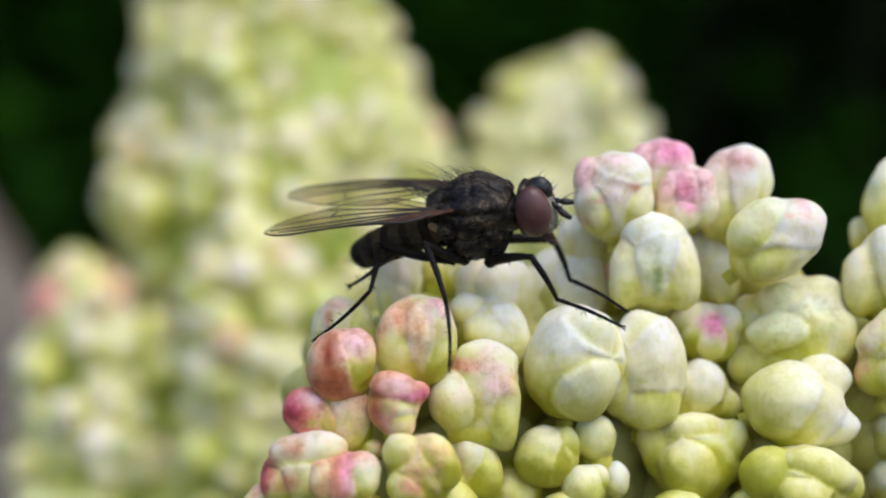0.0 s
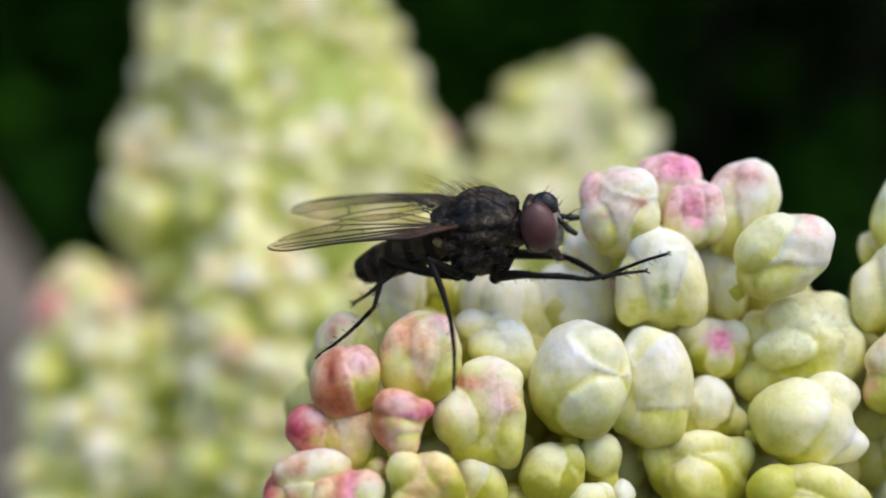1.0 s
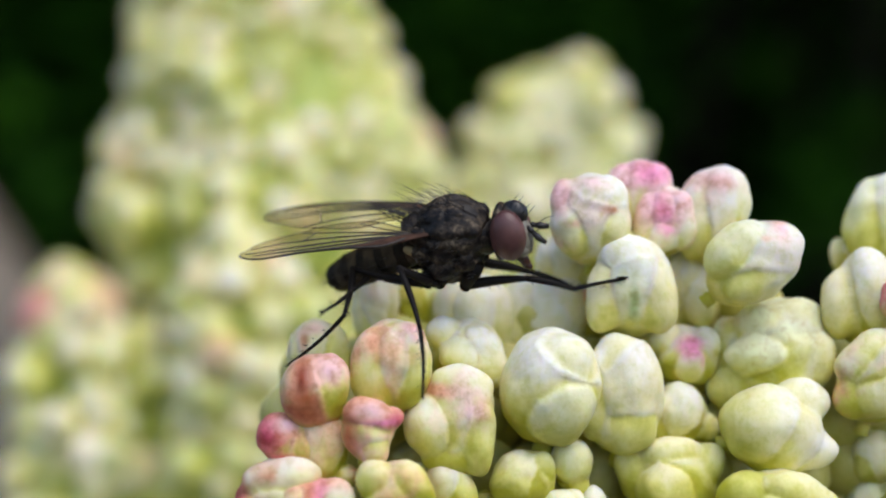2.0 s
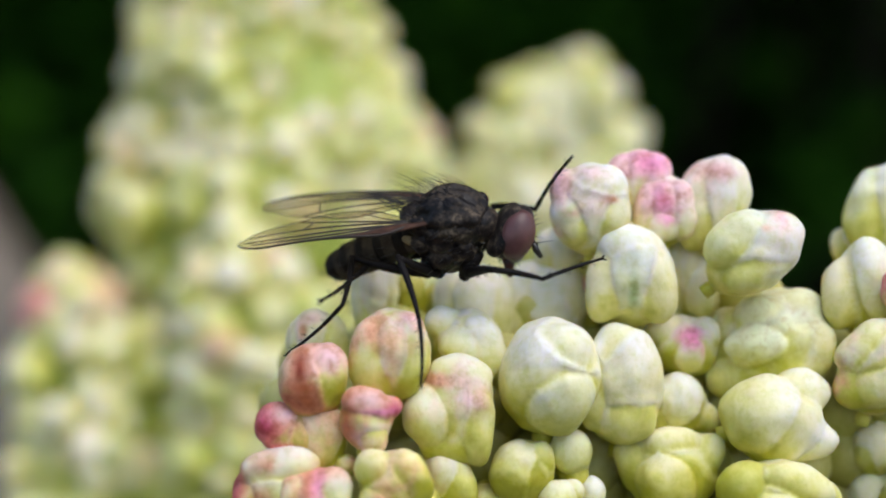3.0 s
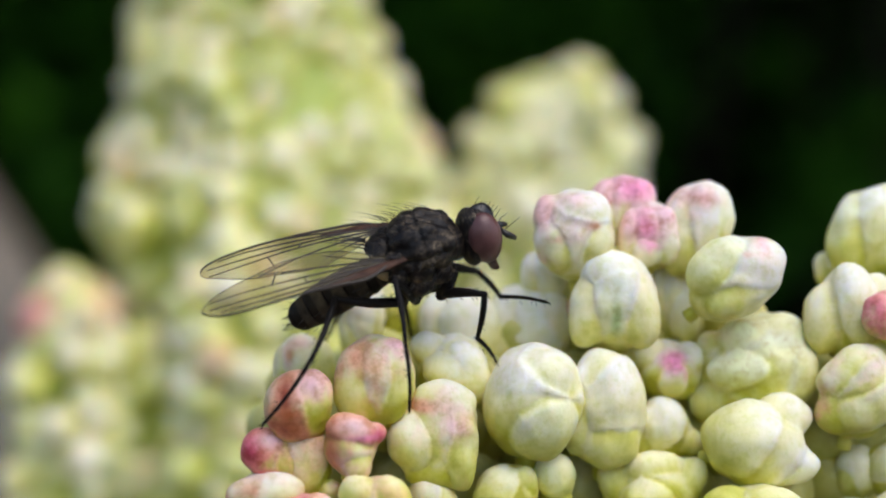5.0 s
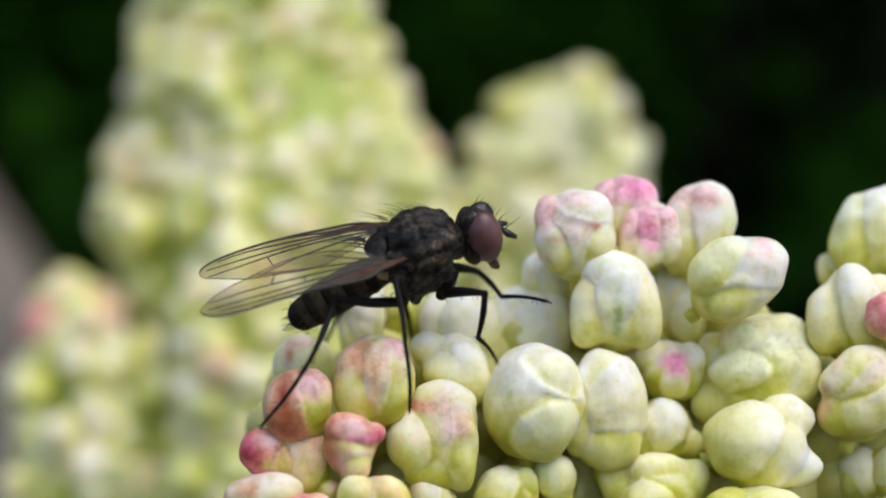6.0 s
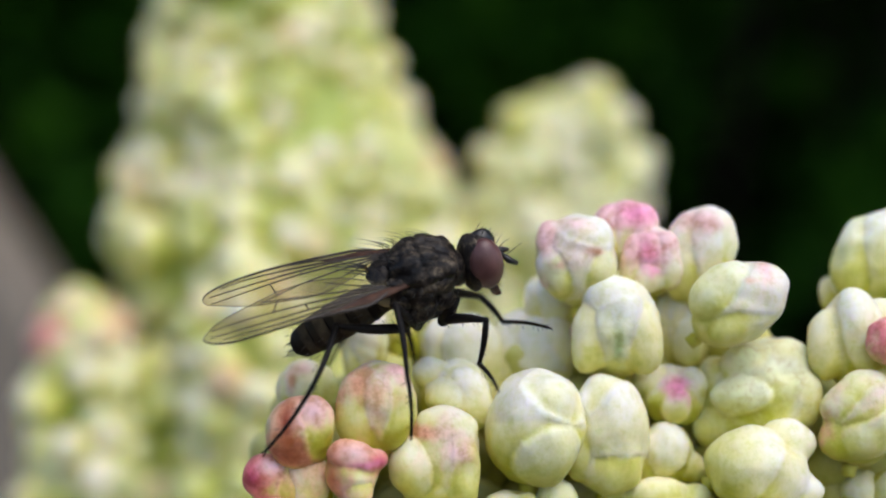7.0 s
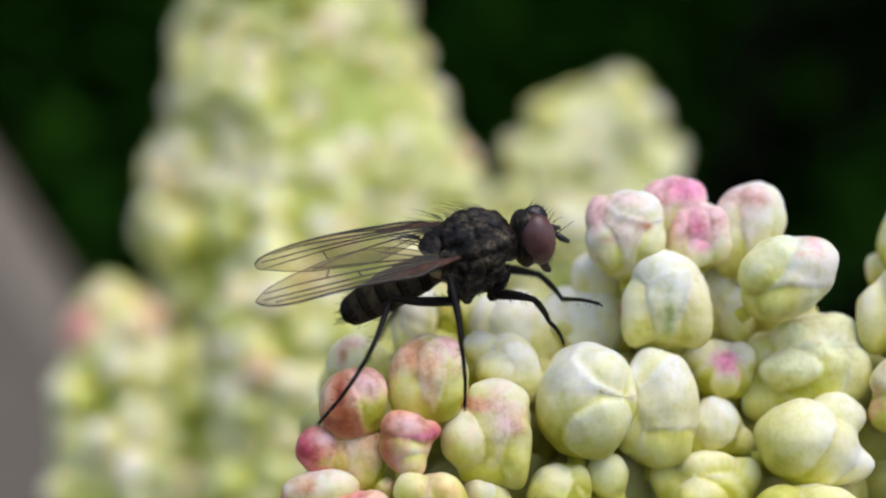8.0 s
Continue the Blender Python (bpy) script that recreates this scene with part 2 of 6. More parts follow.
MOUTH = plain("red_brown_mouth", (0.02, 0.006, 0.005), (0.085, 0.02, 0.013), 6000, 0.35, 0.3, 0.02)
CALYPTER = plain("ivory_membrane", (0.25, 0.19, 0.09), (0.45, 0.36, 0.19), 3000, 0.5, 0.3, 0.02)
ROOT = plain("wing_root_brown", (0.016, 0.008, 0.006), (0.12, 0.058, 0.036), 5200, 0.6, 0.5, 0.03, stretch=(0.4, 1, 1), spec=0.15)
VEIN = plain("wing_vein", (0.018, 0.012, 0.009), (0.045, 0.030, 0.020), 6000, 0.5, 0.2, 0.01)
EYE = eye_material()
WING = wing_material()
LEAF = leaf_material()
TWIG = plain("hedge_twig", (0.010, 0.008, 0.006), (0.026, 0.020, 0.014), 300, 0.8, 0.5, 0.6, stretch=(1, 1, 0.2), spec=0.05)
SOIL = plain("garden_soil", (0.018, 0.013, 0.009), (0.06, 0.045, 0.030), 60, 0.95, 0.8, 4.0)
BOARD = plain("weathered_board", (0.145, 0.116, 0.086), (0.25, 0.205, 0.155), 140, 0.75, 0.5, 0.5, stretch=(1, 1, 0.08))
# shade painted in: near-black, for the panel behind the hedge
BACKDROP = plain("shade_backdrop", (0.001, 0.002, 0.0008), (0.003, 0.006, 0.002), 30, 0.95, 0.6, 2.0, spec=0.0)


# ---- building blocks ----
def part(name, bm, material, parent=None, label="", smooth=True, scale=MM):
    """Link a bmesh, drawn in millimetres, as one mesh object under a thing or a part."""
    if scale != 1:
        bmesh.ops.scale(bm, vec=(scale,) * 3, verts=bm.verts)
    for f in bm.faces:
        f.smooth = smooth
    me = bpy.data.meshes.new(name)
    bm.to_mesh(me)
    bm.free()
    me.materials.append(material)
    ob = new(name, me)
    ob.parent = parent
    if label:
        tagged(ob, label)
    return ob


def shared(name, me, parent, m=None):
    """Another object on a mesh that exists."""
    ob = new(name, me)
    ob.parent = parent
    if m is not None:
        ob.matrix_basis = m
    return ob


def bridge(bm, rings, closed=True, cap=True):
    """Skin a row of vertex rings."""
    n = len(rings[0])
    for a, b in zip(rings, rings[1:]):
        for i in range(n if closed else n - 1):
            j = (i + 1) % n
            bm.faces.new((a[i], a[j], b[j], b[i]))
    if cap and closed:
        bm.faces.new(list(reversed(rings[0])))
        bm.faces.new(rings[-1])


def tube(bm, points, radii, seg=8, flat=1.0):
    """A tapered tube along points; flat squeezes it sideways."""
    pts = [Vector(p) for p in points]
    rings, side = [], None
    for i, p in enumerate(pts):
        d = (pts[min(i + 1, len(pts) - 1)] - pts[max(i - 1, 0)]).normalized()
        if side is None:
            side = d.orthogonal().normalized()
        side = (side - d * side.dot(d)).normalized()
        up = d.cross(side)
        rings.append([bm.verts.new(p + radii[i] * (side * math.cos(a) + up * math.sin(a) * flat))
                      for a in (2 * math.pi * k / seg for k in range(seg))])
    bridge(bm, rings)


def blob(bm, centre, radii, turn=None, seg=28, rough=0.0, freq=2.0, power=1.0):
    """A rounded body: an ellipsoid, squarer where power is below one, roughened by noise."""
    centre, turn = Vector(centre), turn or Matrix.Identity(3)

    def at(th, ph):
        c, s = math.cos(ph), math.sin(ph)
        d = Vector((s * math.cos(th), s * math.sin(th), c))
        q = Vector([math.copysign(abs(v) ** power, v) for v in d])
        k = 1 + rough * noise.noise(d * freq + centre)
        return centre + turn @ Vector((q.x * radii[0] * k, q.y * radii[1] * k, q.z * radii[2] * k))

    rows = seg // 2
    top, low = bm.verts.new(at(0, 0)), bm.verts.new(at(0, math.pi))
    rings = [[bm.verts.new(at(2 * math.pi * k / seg, math.pi * r / rows)) for k in range(seg)] for r in range(1, rows)]
    bridge(bm, rings[::-1], cap=False)
    for i in range(seg):
        j = (i + 1) % seg
        bm.faces.new((top, rings[0][i], rings[0][j]))
        bm.faces.new((low, rings[-1][j], rings[-1][i]))


def curve(points, steps):
    """Points along a smooth line through the given ones."""
    p = [Vector(q) for q in points]
    p = [2 * p[0] - p[1], *p, 2 * p[-1] - p[-2]]
    out = []
    for i in range(1, len(p) - 2):
        for s in range(steps):
            t = s / steps
            a, b, c, d = p[i - 1:i + 3]
            out.append(0.5 * (2 * b + (c - a) * t + (2 * a - 5 * b + 4 * c - d) * t * t + (3 * b - a - 3 * c + d) * t ** 3))
    return out + [p[-2]]


# ---- the place: ground, hedge, board ----
def make_ground():
    bm = bmesh.new()
    n, reach = 48, 60.0
    grid = []
    for i in range(n + 1):
        row = []
        for j in range(n + 1):
            u, v = (2 * i / n - 1), (2 * j / n - 1)
            x, y = reach * u * abs(u) ** 1.5, reach * v * abs(v) ** 1.5
            row.append(bm.verts.new((x, y, -0.95 + 0.015 * noise.noise(Vector((x * 3, y * 3, 0))))))
        grid.append(row)
    bridge(bm, grid, closed=False)
    ob = part("ground", bm, SOIL, scale=1)
    tagged(ob, "dark bare garden soil under the plants", "ground", kind="structure")


def leaf(bm, p, d, side, size, rng):
    """One pointed leaf, folded along its midrib."""
    up = d.cross(side)
    w = size * rng.uniform(0.24, 0.34)
    lift = up * size * rng.uniform(0.03, 0.10)
    droop = -up * size * rng.uniform(0.02, 0.15)
    base, mid, tip = bm.verts.new(p), bm.verts.new(p + d * size * 0.52 - lift), bm.verts.new(p + d * size + droop)
    for s in (1, -1):
        a = bm.verts.new(p + d * size * 0.28 + side * w * 0.85 * s)
        b = bm.verts.new(p + d * size * 0.66 + side * w * 0.80 * s + droop * 0.4)
        quad = [(base, a, mid), (a, b, mid), (b, tip, mid)]
        for f in quad:
            bm.faces.new(f if s > 0 else tuple(reversed(f)))


SHOOTS = ((0.009, 1.034, 0.018, 46), (0.026, 1.022, 0.014, 26), (0.030, 1.052, 0.016, 22), (-0.158, 1.027, 0.020, 72), (-0.133, 1.038, 0.016, 44), (0.156, 0.974, 0.017, 15),
          (0.050, 1.045, 0.012, 12), (-0.147, 0.990, 0.012, 12))


def make_hedge():
    """A deep evergreen hedge: twigs from the soil, and leaves in uneven clumps."""
    hedge = tagged(new("hedge"), "dark green leafy hedge in shade", "hedge")
    hedge.location = (0, 0.55, -0.95)
    rng = random.Random(5)
    for k in range(46):
        bm = bmesh.new()
        x, y = rng.uniform(-1.0, 1.0), rng.uniform(-0.02, 0.40)
        pts = [(x, y, 0)]
        for s in range(6):
            x += rng.uniform(-0.05, 0.05)
            y += rng.uniform(-0.04, 0.04)
            pts.append((x, y, (s + 1) * rng.uniform(0.24, 0.28)))
        tube(bm, curve(pts, 3), [0.007 - 0.0055 * i / 18 for i in range(19)], 6)
        part("twig", bm, TWIG, hedge, scale=1)
    bm = bmesh.new()
    def spray(c, count, spread, low, high):
        for k in range(count):
            p = c + Vector([rng.gauss(0, spread) for _ in range(3)])
            d = Vector((rng.uniform(-1, 1), rng.uniform(-1.2, 0.3), rng.uniform(-0.7, 0.6))).normalized()
            side = d.cross(Vector((rng.uniform(-0.5, 0.5), rng.uniform(-0.5, 0.5), 1))).normalized()
            leaf(bm, p, d, side, rng.uniform(low, high), rng)

    # deep inside
    for clump in range(900):
        spray(Vector((rng.uniform(-1.0, 1.0), rng.uniform(0.22, 0.44), rng.uniform(0.02, 1.62))), rng.randint(6, 10), 0.03, 0.03, 0.055)
    # the outer face, grown thin, with a dark bay opposite the flowers
    for clump in range(700):
        c = Vector((rng.uniform(-1.0, 1.0), rng.uniform(-0.10, 0.24), rng.uniform(0.02, 1.62)))
        if abs(c.x - 0.02) < 0.24 and abs(c.z - 0.95) < 0.20:
            continue
        spray(c, rng.randint(6, 10), 0.03, 0.03, 0.055)
    # single leafy shoots that reach out into that bay
    for x, z, r, n in SHOOTS:
        for k in range(n):
            a, q = rng.uniform(0, 6.283), r * rng.random() ** 0.5
            spray(Vector((x + q * math.cos(a), rng.uniform(-0.10, 0.02), z + q * math.sin(a))), 4, 0.006, 0.018, 0.032)
    # an unseen overhang of leaves, added to keep the face of the hedge in shade
    for clump in range(700):
        c = Vector((rng.uniform(-1.0, 1.0), rng.uniform(-0.36, 0.0), rng.uniform(1.30, 1.75)))
        c.z += 0.25 * max(0, -c.y - 0.2)
        for k in range(rng.randint(7, 11)):
            p = c + Vector([rng.gauss(0, 0.035) for _ in range(3)])
            d = Vector((rng.uniform(-1, 1), rng.uniform(-1.2, 0.3), rng.uniform(-0.9, 0.3))).normalized()
            side = d.cross(Vector((rng.uniform(-0.5, 0.5), rng.uniform(-0.5, 0.5), 1))).normalized()
            leaf(bm, p, d, side, rng.uniform(0.035, 0.060), rng)
    ob = part("leaves", bm, LEAF, hedge, scale=1)
    tagged(ob, "small dark green hedge leaves", kind="stuff")


def make_dark_backdrop():
    # an added panel whose near-black stands in for shade between the leaves
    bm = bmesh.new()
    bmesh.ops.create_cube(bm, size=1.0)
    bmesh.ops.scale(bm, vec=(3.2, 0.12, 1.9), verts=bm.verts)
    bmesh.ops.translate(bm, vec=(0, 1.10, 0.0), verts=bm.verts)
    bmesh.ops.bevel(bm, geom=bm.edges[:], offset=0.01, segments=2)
    tagged(part("dark_backdrop", bm, BACKDROP, scale=1, smooth=False), "near-black backdrop added behind the hedge in place of deep shade", "wall", kind="structure")


def make_board():
    """A weathered board that leans behind the plant, from the soil upwards."""
    board = tagged(new("wooden_board"), "weathered grey-brown wooden board leaning behind the flowers", "board")
    bm = bmesh.new()
    w, t, l = 0.10, 0.014, 1.45
    n = 14
    rings = []
    for i in range(n + 1):
        z = l * i / n
        k = 0.0012 * noise.noise(Vector((0.3, 0, z * 9)))
        rings.append([bm.verts.new((x + k, y, z)) for x, y in
                      ((-w / 2 + 0.002, -t / 2), (w / 2 - 0.003, -t / 2), (w / 2, -t / 2 + 0.003), (w / 2, t / 2),
                       (-w / 2, t / 2), (-w / 2, -t / 2 + 0.002))])
    bridge(bm, rings)
    part("plank", bm, BOARD, board, scale=1, smooth=False)
    board.matrix_basis = pose(0.5146, 0.157, -0.980, 0, -32.9, 0)


# ---- flowers ----
def profile(v, blunt=2.3):
    """Half width of a bud along its length: a blunt egg, widest a little above the middle."""
    w = abs(2 * min(1.0, max(0.0, v)) ** 1.25 - 1)
    return 0.5 * (1 - w ** blunt) ** 0.5


def bud_core(rng, seg=16, rows=10):
    """The inside of a bud with its short stalk, one unit long and one wide."""
    bm = bmesh.new()
    rings = [[bm.verts.new((q * math.cos(a), q * math.sin(a), z)) for a in (2 * math.pi * k / seg for k in range(seg))]
             for z, q in ((-0.15, 0.15), (-0.10, 0.14), (-0.04, 0.15))]
    ox = rng.uniform(0, 60)
    for r in range(rows):
        v = 0.03 + 0.95 * math.sin(0.5 * math.pi * r / (rows - 1)) ** 0.9
        ring = []
        for k in range(seg):
            a = 2 * math.pi * k / seg
            q = max(0.02, profile(v) * (0.93 + 0.10 * noise.noise(Vector((math.cos(a) + ox, math.sin(a), v * 2)))))
            ring.append(bm.verts.new((q * math.cos(a), q * math.sin(a), v)))
        rings.append(ring)
    bridge(bm, rings)
    return bm


BALL = bmesh.new()
bmesh.ops.create_icosphere(BALL, subdivisions=5, radius=1.0)
BALL_DIRS = np.array([v.co[:] for v in BALL.verts])
BALL_FACES = np.array([[v.index for v in f.verts] for f in BALL.faces])
BALL.free()
BALL_EDGES = np.array(sorted({tuple(sorted((f[i], f[(i + 1) % 3]))) for f in BALL_FACES.tolist() for i in range(3)}))
SMALL = bmesh.new()
bmesh.ops.create_icosphere(SMALL, subdivisions=3, radius=1.0)
SMALL_DIRS = np.array([v.co[:] for v in SMALL.verts])
SMALL_FACES = np.array([[v.index for v in f.verts] for f in SMALL.faces])
SMALL.free()
SMALL_EDGES = np.array(sorted({tuple(sorted((f[i], f[(i + 1) % 3]))) for f in SMALL_FACES.tolist() for i in range(3)}))


def relaxed(r, edges):
    """Radii evened out a little between neighbours."""
    total, count = r.copy(), np.ones(len(r))
    for a, b in ((0, 1), (1, 0)):
        np.add.at(total, edges[:, a], r[edges[:, b]])
        np.add.at(count, edges[:, a], 1)
    return total / count


def fold_distance(p, poses):
    """Signed distances of points from each fold, an egg of unit size in its pose."""
    out = []
    for m in poses:
        inv = np.array(m.inverted())
        half = 0.5 * np.array([m.col[k].xyz.length for k in range(3)])
        q = (p @ inv[:3, :3].T + inv[:3, 3] - np.array((0, 0, 0.5))) * 2 * half
        a, b = np.linalg.norm(q / half, axis=-1), np.linalg.norm(q / half ** 2, axis=-1) + 1e-9
        out.append(a * (a - 1) / b)
    return np.stack(out, -1)


def grown(dirs, edges, poses, blend, seed, rough):
    """The skin that grows over the folds together: their soft union, seen from the middle outwards."""
    mids = np.array([(m @ Vector((0, 0, 0.5)))[:] for m in poses])
    size = np.array([m.col[0].xyz.length * m.col[2].xyz.length for m in poses])
    mid = (mids * size[:, None]).sum(0) / size.sum()
    reach = max((Vector(c) - Vector(mid)).length + 0.5 * max(m.col[k].xyz.length for k in range(3)) for c, m in zip(mids, poses)) * 1.1

    def field(r):
        d = fold_distance(mid + dirs * r[:, None], poses)
        return -blend * np.log(np.exp(np.clip(-d / blend, -60, 60)).sum(-1)) + 0.35 * blend

    hi = np.full(len(dirs), reach)
    lo = np.zeros(len(dirs))
    found = np.zeros(len(dirs), bool)
    for k in range(36):
        r = np.full(len(dirs), reach * (1 - (k + 1) / 36.0))
        inside = (field(r) < 0) & ~found
        lo[inside], hi[inside] = r[inside], r[inside] + reach / 36.0
        found |= inside
    for k in range(9):
        r = 0.5 * (lo + hi)
        inside = field(r) < 0
        lo, hi = np.where(inside, r, lo), np.where(inside, hi, r)
    wob = np.array([rough * noise.noise(Vector(d) * 2.0 + Vector((seed, 0, 0))) + 0.12 * rough * noise.noise(Vector(d) * 6.5 + Vector((0, seed, 0))) for d in dirs])
    if len(dirs) > 1000:
        lo = relaxed(relaxed(lo, edges), edges)
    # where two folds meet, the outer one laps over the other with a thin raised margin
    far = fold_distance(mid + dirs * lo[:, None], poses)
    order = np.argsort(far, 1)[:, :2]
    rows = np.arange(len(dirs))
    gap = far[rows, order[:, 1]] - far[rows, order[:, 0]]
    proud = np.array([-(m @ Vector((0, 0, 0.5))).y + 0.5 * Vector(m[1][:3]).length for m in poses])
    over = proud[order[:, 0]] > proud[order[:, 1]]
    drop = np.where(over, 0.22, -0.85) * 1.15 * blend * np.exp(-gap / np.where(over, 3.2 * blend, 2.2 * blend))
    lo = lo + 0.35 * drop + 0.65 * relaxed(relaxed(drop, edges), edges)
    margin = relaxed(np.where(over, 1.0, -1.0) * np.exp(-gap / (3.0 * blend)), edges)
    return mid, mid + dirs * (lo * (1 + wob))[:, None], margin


def wedge(bm, mid, skin, faces, inverse, height, tint):
    """A closed piece of a bud: a patch of its skin, with its tone and blush, and the walls that run in to its middle.
    """
    lit_tone, flush = bm.verts.layers.float.get("height"), bm.verts.layers.float_color.get("blush")
    if not lit_tone:
        lit_tone, flush = bm.verts.layers.float.new("height"), bm.verts.layers.float_color.new("blush")
    inv = np.array(inverse)
    local = skin @ inv[:3, :3].T + inv[:3, 3]
    verts = {}
    heart = bm.verts.new(inv[:3, :3] @ mid + inv[:3, 3])
    edges = {}
    for f in faces:
        for i in f:
            if i not in verts:
                verts[i] = bm.verts.new(local[i])
                verts[i][lit_tone] = height[i]
                verts[i][flush] = tint[i]
        bm.faces.new([verts[i] for i in f])
        for i in range(3):
            edges[(f[i], f[(i + 1) % 3])] = True
    for a, b in edges:
        if (b, a) not in edges:
            bm.faces.new((verts[b], verts[a], heart))
            bm.edges.get((verts[a], verts[b])).smooth = False


def bud_pose(x, y, z, length, width, axis, roll):
    """The pose of a bud whose middle lies at (x, y, z) mm and whose tip points along axis."""
    d = Vector(axis).normalized()
    turn = d.to_track_quat('Z', 'Y').to_matrix().to_4x4() @ Matrix.Rotation(radians(roll), 4, 'Z')
    foot = Vector((x, y, z)) - d * length * 0.5
    return Matrix.Translation(foot * MM) @ turn @ Matrix.Diagonal((width * MM, width * MM, length * MM, 1))


def fold_pose(x, y, z, length, width, lean):
    """The pose of a fold with its middle at (x, y, z) mm, leaning by some degrees."""
    return (Matrix.Translation((x * MM, y * MM, z * MM)) @ Matrix.Rotation(radians(lean), 4, 'Y')
            @ Matrix.Diagonal((width * MM, min(width, length) * 0.88 * MM, length * MM, 1)) @ Matrix.Translation((0, 0, -0.5)))


def ring_of_folds(rng, count):
    """Poses of folds round a unit bud, feet together and tips apart."""
    for k in range(count):
        a = 2 * math.pi * k / count + rng.uniform(-0.3, 0.3)
        w, l = rng.uniform(0.60, 0.76), rng.uniform(0.74, 0.95)
        yield (Matrix.Rotation(a, 4, 'Z') @ Matrix.Translation((0.10, 0, 0.02)) @ Matrix.Rotation(rng.uniform(0.10, 0.20), 4, 'Y')
               @ Matrix.Translation((0.07, 0, 0)) @ Matrix.Diagonal((w * 0.9, w, l, 1)))


def bud(owner, x, y, z, length, width, axis, blush=(0.80, 0.25, 0.40), amount=0.0, roll=0.0, folds=(), lit_tone=0.0, spots=()):
    """A single bud: a club-shaped core and plump folds grown together. folds: middle, length, width, lean[, blush, amount].
    spots: patches of pigment, x, z, half width, half height, colour, amount."""
    seed = int(x * 977 + z * 131 + y * 17)
    rng = random.Random(seed)
    own = bud_pose(x, y, z, length, width, axis, roll)
    if folds:
        poses = [own] + [fold_pose(*f[:6]) for f in folds]
    else:
        poses = [own] + [own @ m for m in ring_of_folds(rng, 4 if width > 1.3 else 3)]
    mid, skin, margin = grown(BALL_DIRS, BALL_EDGES, poses, 0.028 * width * MM, seed % 97, 0.07)
    near = fold_distance(skin[BALL_FACES].mean(1), poses)
    near[:, 0] += 0.02 * width * MM
    owner_of = near.argmin(1)
    # pigment runs softly from fold to fold: paler along each from its foot to its tip
    colours = [(*blush, amount)]
    for i in range(len(poses) - 1):
        if folds and len(folds[i]) > 6:
            colours.append((*folds[i][6], folds[i][7]))
        else:
            colours.append((*blush, max(0, amount + rng.uniform(-0.18, 0.12)) if amount > 0 else 0))
    far = fold_distance(skin, poses)
    soft = np.exp(-(far - far.min(1, keepdims=True)) / (0.07 * width * MM))
    soft /= soft.sum(1, keepdims=True)
    along = np.stack([(skin @ np.array(m.inverted())[:3, :3].T + np.array(m.inverted())[:3, 3])[:, 2] for m in poses], -1)
    along[:, 0] -= 0.3 if folds else 0.0  # the core stays greener than its folds
    # the per-bud offset paints light: paler where exposed, greener where sheltered
    height = 0.58 * along[:, 0] + 0.12 + 0.40 * (soft * along).sum(1) + lit_tone
    # pale margins; just beneath them a greener tone paints the shade of the crease
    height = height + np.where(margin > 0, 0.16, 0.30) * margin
    tint = soft @ np.array(colours)
    for sx, sz, rx, rz, colour, strength in spots:
        w = np.exp(-((skin[:, 0] / MM - sx) / rx) ** 2 - ((skin[:, 2] / MM - sz) / rz) ** 2)[:, None]
        tint = tint * (1 - w) + w * np.array((*colour, strength))
    bm = bud_core(rng)
    bmesh.ops.scale(bm, vec=(0.7, 0.7, 0.7), verts=bm.verts)
    tone, flushed = bm.verts.layers.float.new("height"), bm.verts.layers.float_color.new("blush")
    for v in bm.verts:
        v[tone], v[flushed] = 0.1, (*blush, 0.0)
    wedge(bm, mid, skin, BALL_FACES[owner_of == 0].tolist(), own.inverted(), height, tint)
    core = part("bud", bm, PETAL, owner, scale=1)
    core.matrix_basis = own
    for i in range(1, len(poses)):
        faces = BALL_FACES[owner_of == i].tolist()
        if faces:
            bm = bmesh.new()
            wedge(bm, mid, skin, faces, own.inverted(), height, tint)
            part("tepal", bm, PETAL, core, scale=1)
    return core


SPARE, FAR = [], []  # meshes of whole small buds, for the many that are seen less well
for variant in range(6):
    vr = random.Random(40 + variant)
    whole = bud_core(vr, 10, 7)
    bmesh.ops.scale(whole, vec=(0.7, 0.7, 0.7), verts=whole.verts)
    mid, skin, margin = grown(SMALL_DIRS, SMALL_EDGES, [Matrix.Diagonal((0.8, 0.8, 0.95, 1))] + list(ring_of_folds(vr, 4)), 0.05, variant, 0.07)
    vs = [whole.verts.new(p) for p in skin]
    for f in SMALL_FACES.tolist():
        whole.faces.new([vs[i] for i in f])
    for f in whole.faces:
        f.smooth = True
    me = bpy.data.meshes.new("whole_bud")
    whole.to_mesh(me)
    whole.free()
    twin = me.copy()
    me.materials.append(INNER_SHADE)
    twin.materials.append(YOUNG)
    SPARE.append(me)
    FAR.append(twin)


def spare_bud(owner, rng, x, y, z, length, width, axis, blush=(0.80, 0.30, 0.38), amount=0.0, meshes=SPARE):
    ob = shared("bud", rng.choice(meshes), owner, bud_pose(x, y, z, length, width, axis, rng.uniform(0, 360)))
    ob.color = (*blush, amount)
    return ob


def stem(owner, points, radii):
    bm = bmesh.new()
    line = curve(points, 8)
    n = len(line) - 1
    tube(bm, line, [radii[0] + (radii[1] - radii[0]) * i / n for i in range(n + 1)], 12)
    return part("stem", bm, STEM, owner, "pale green ribbed flower stem")


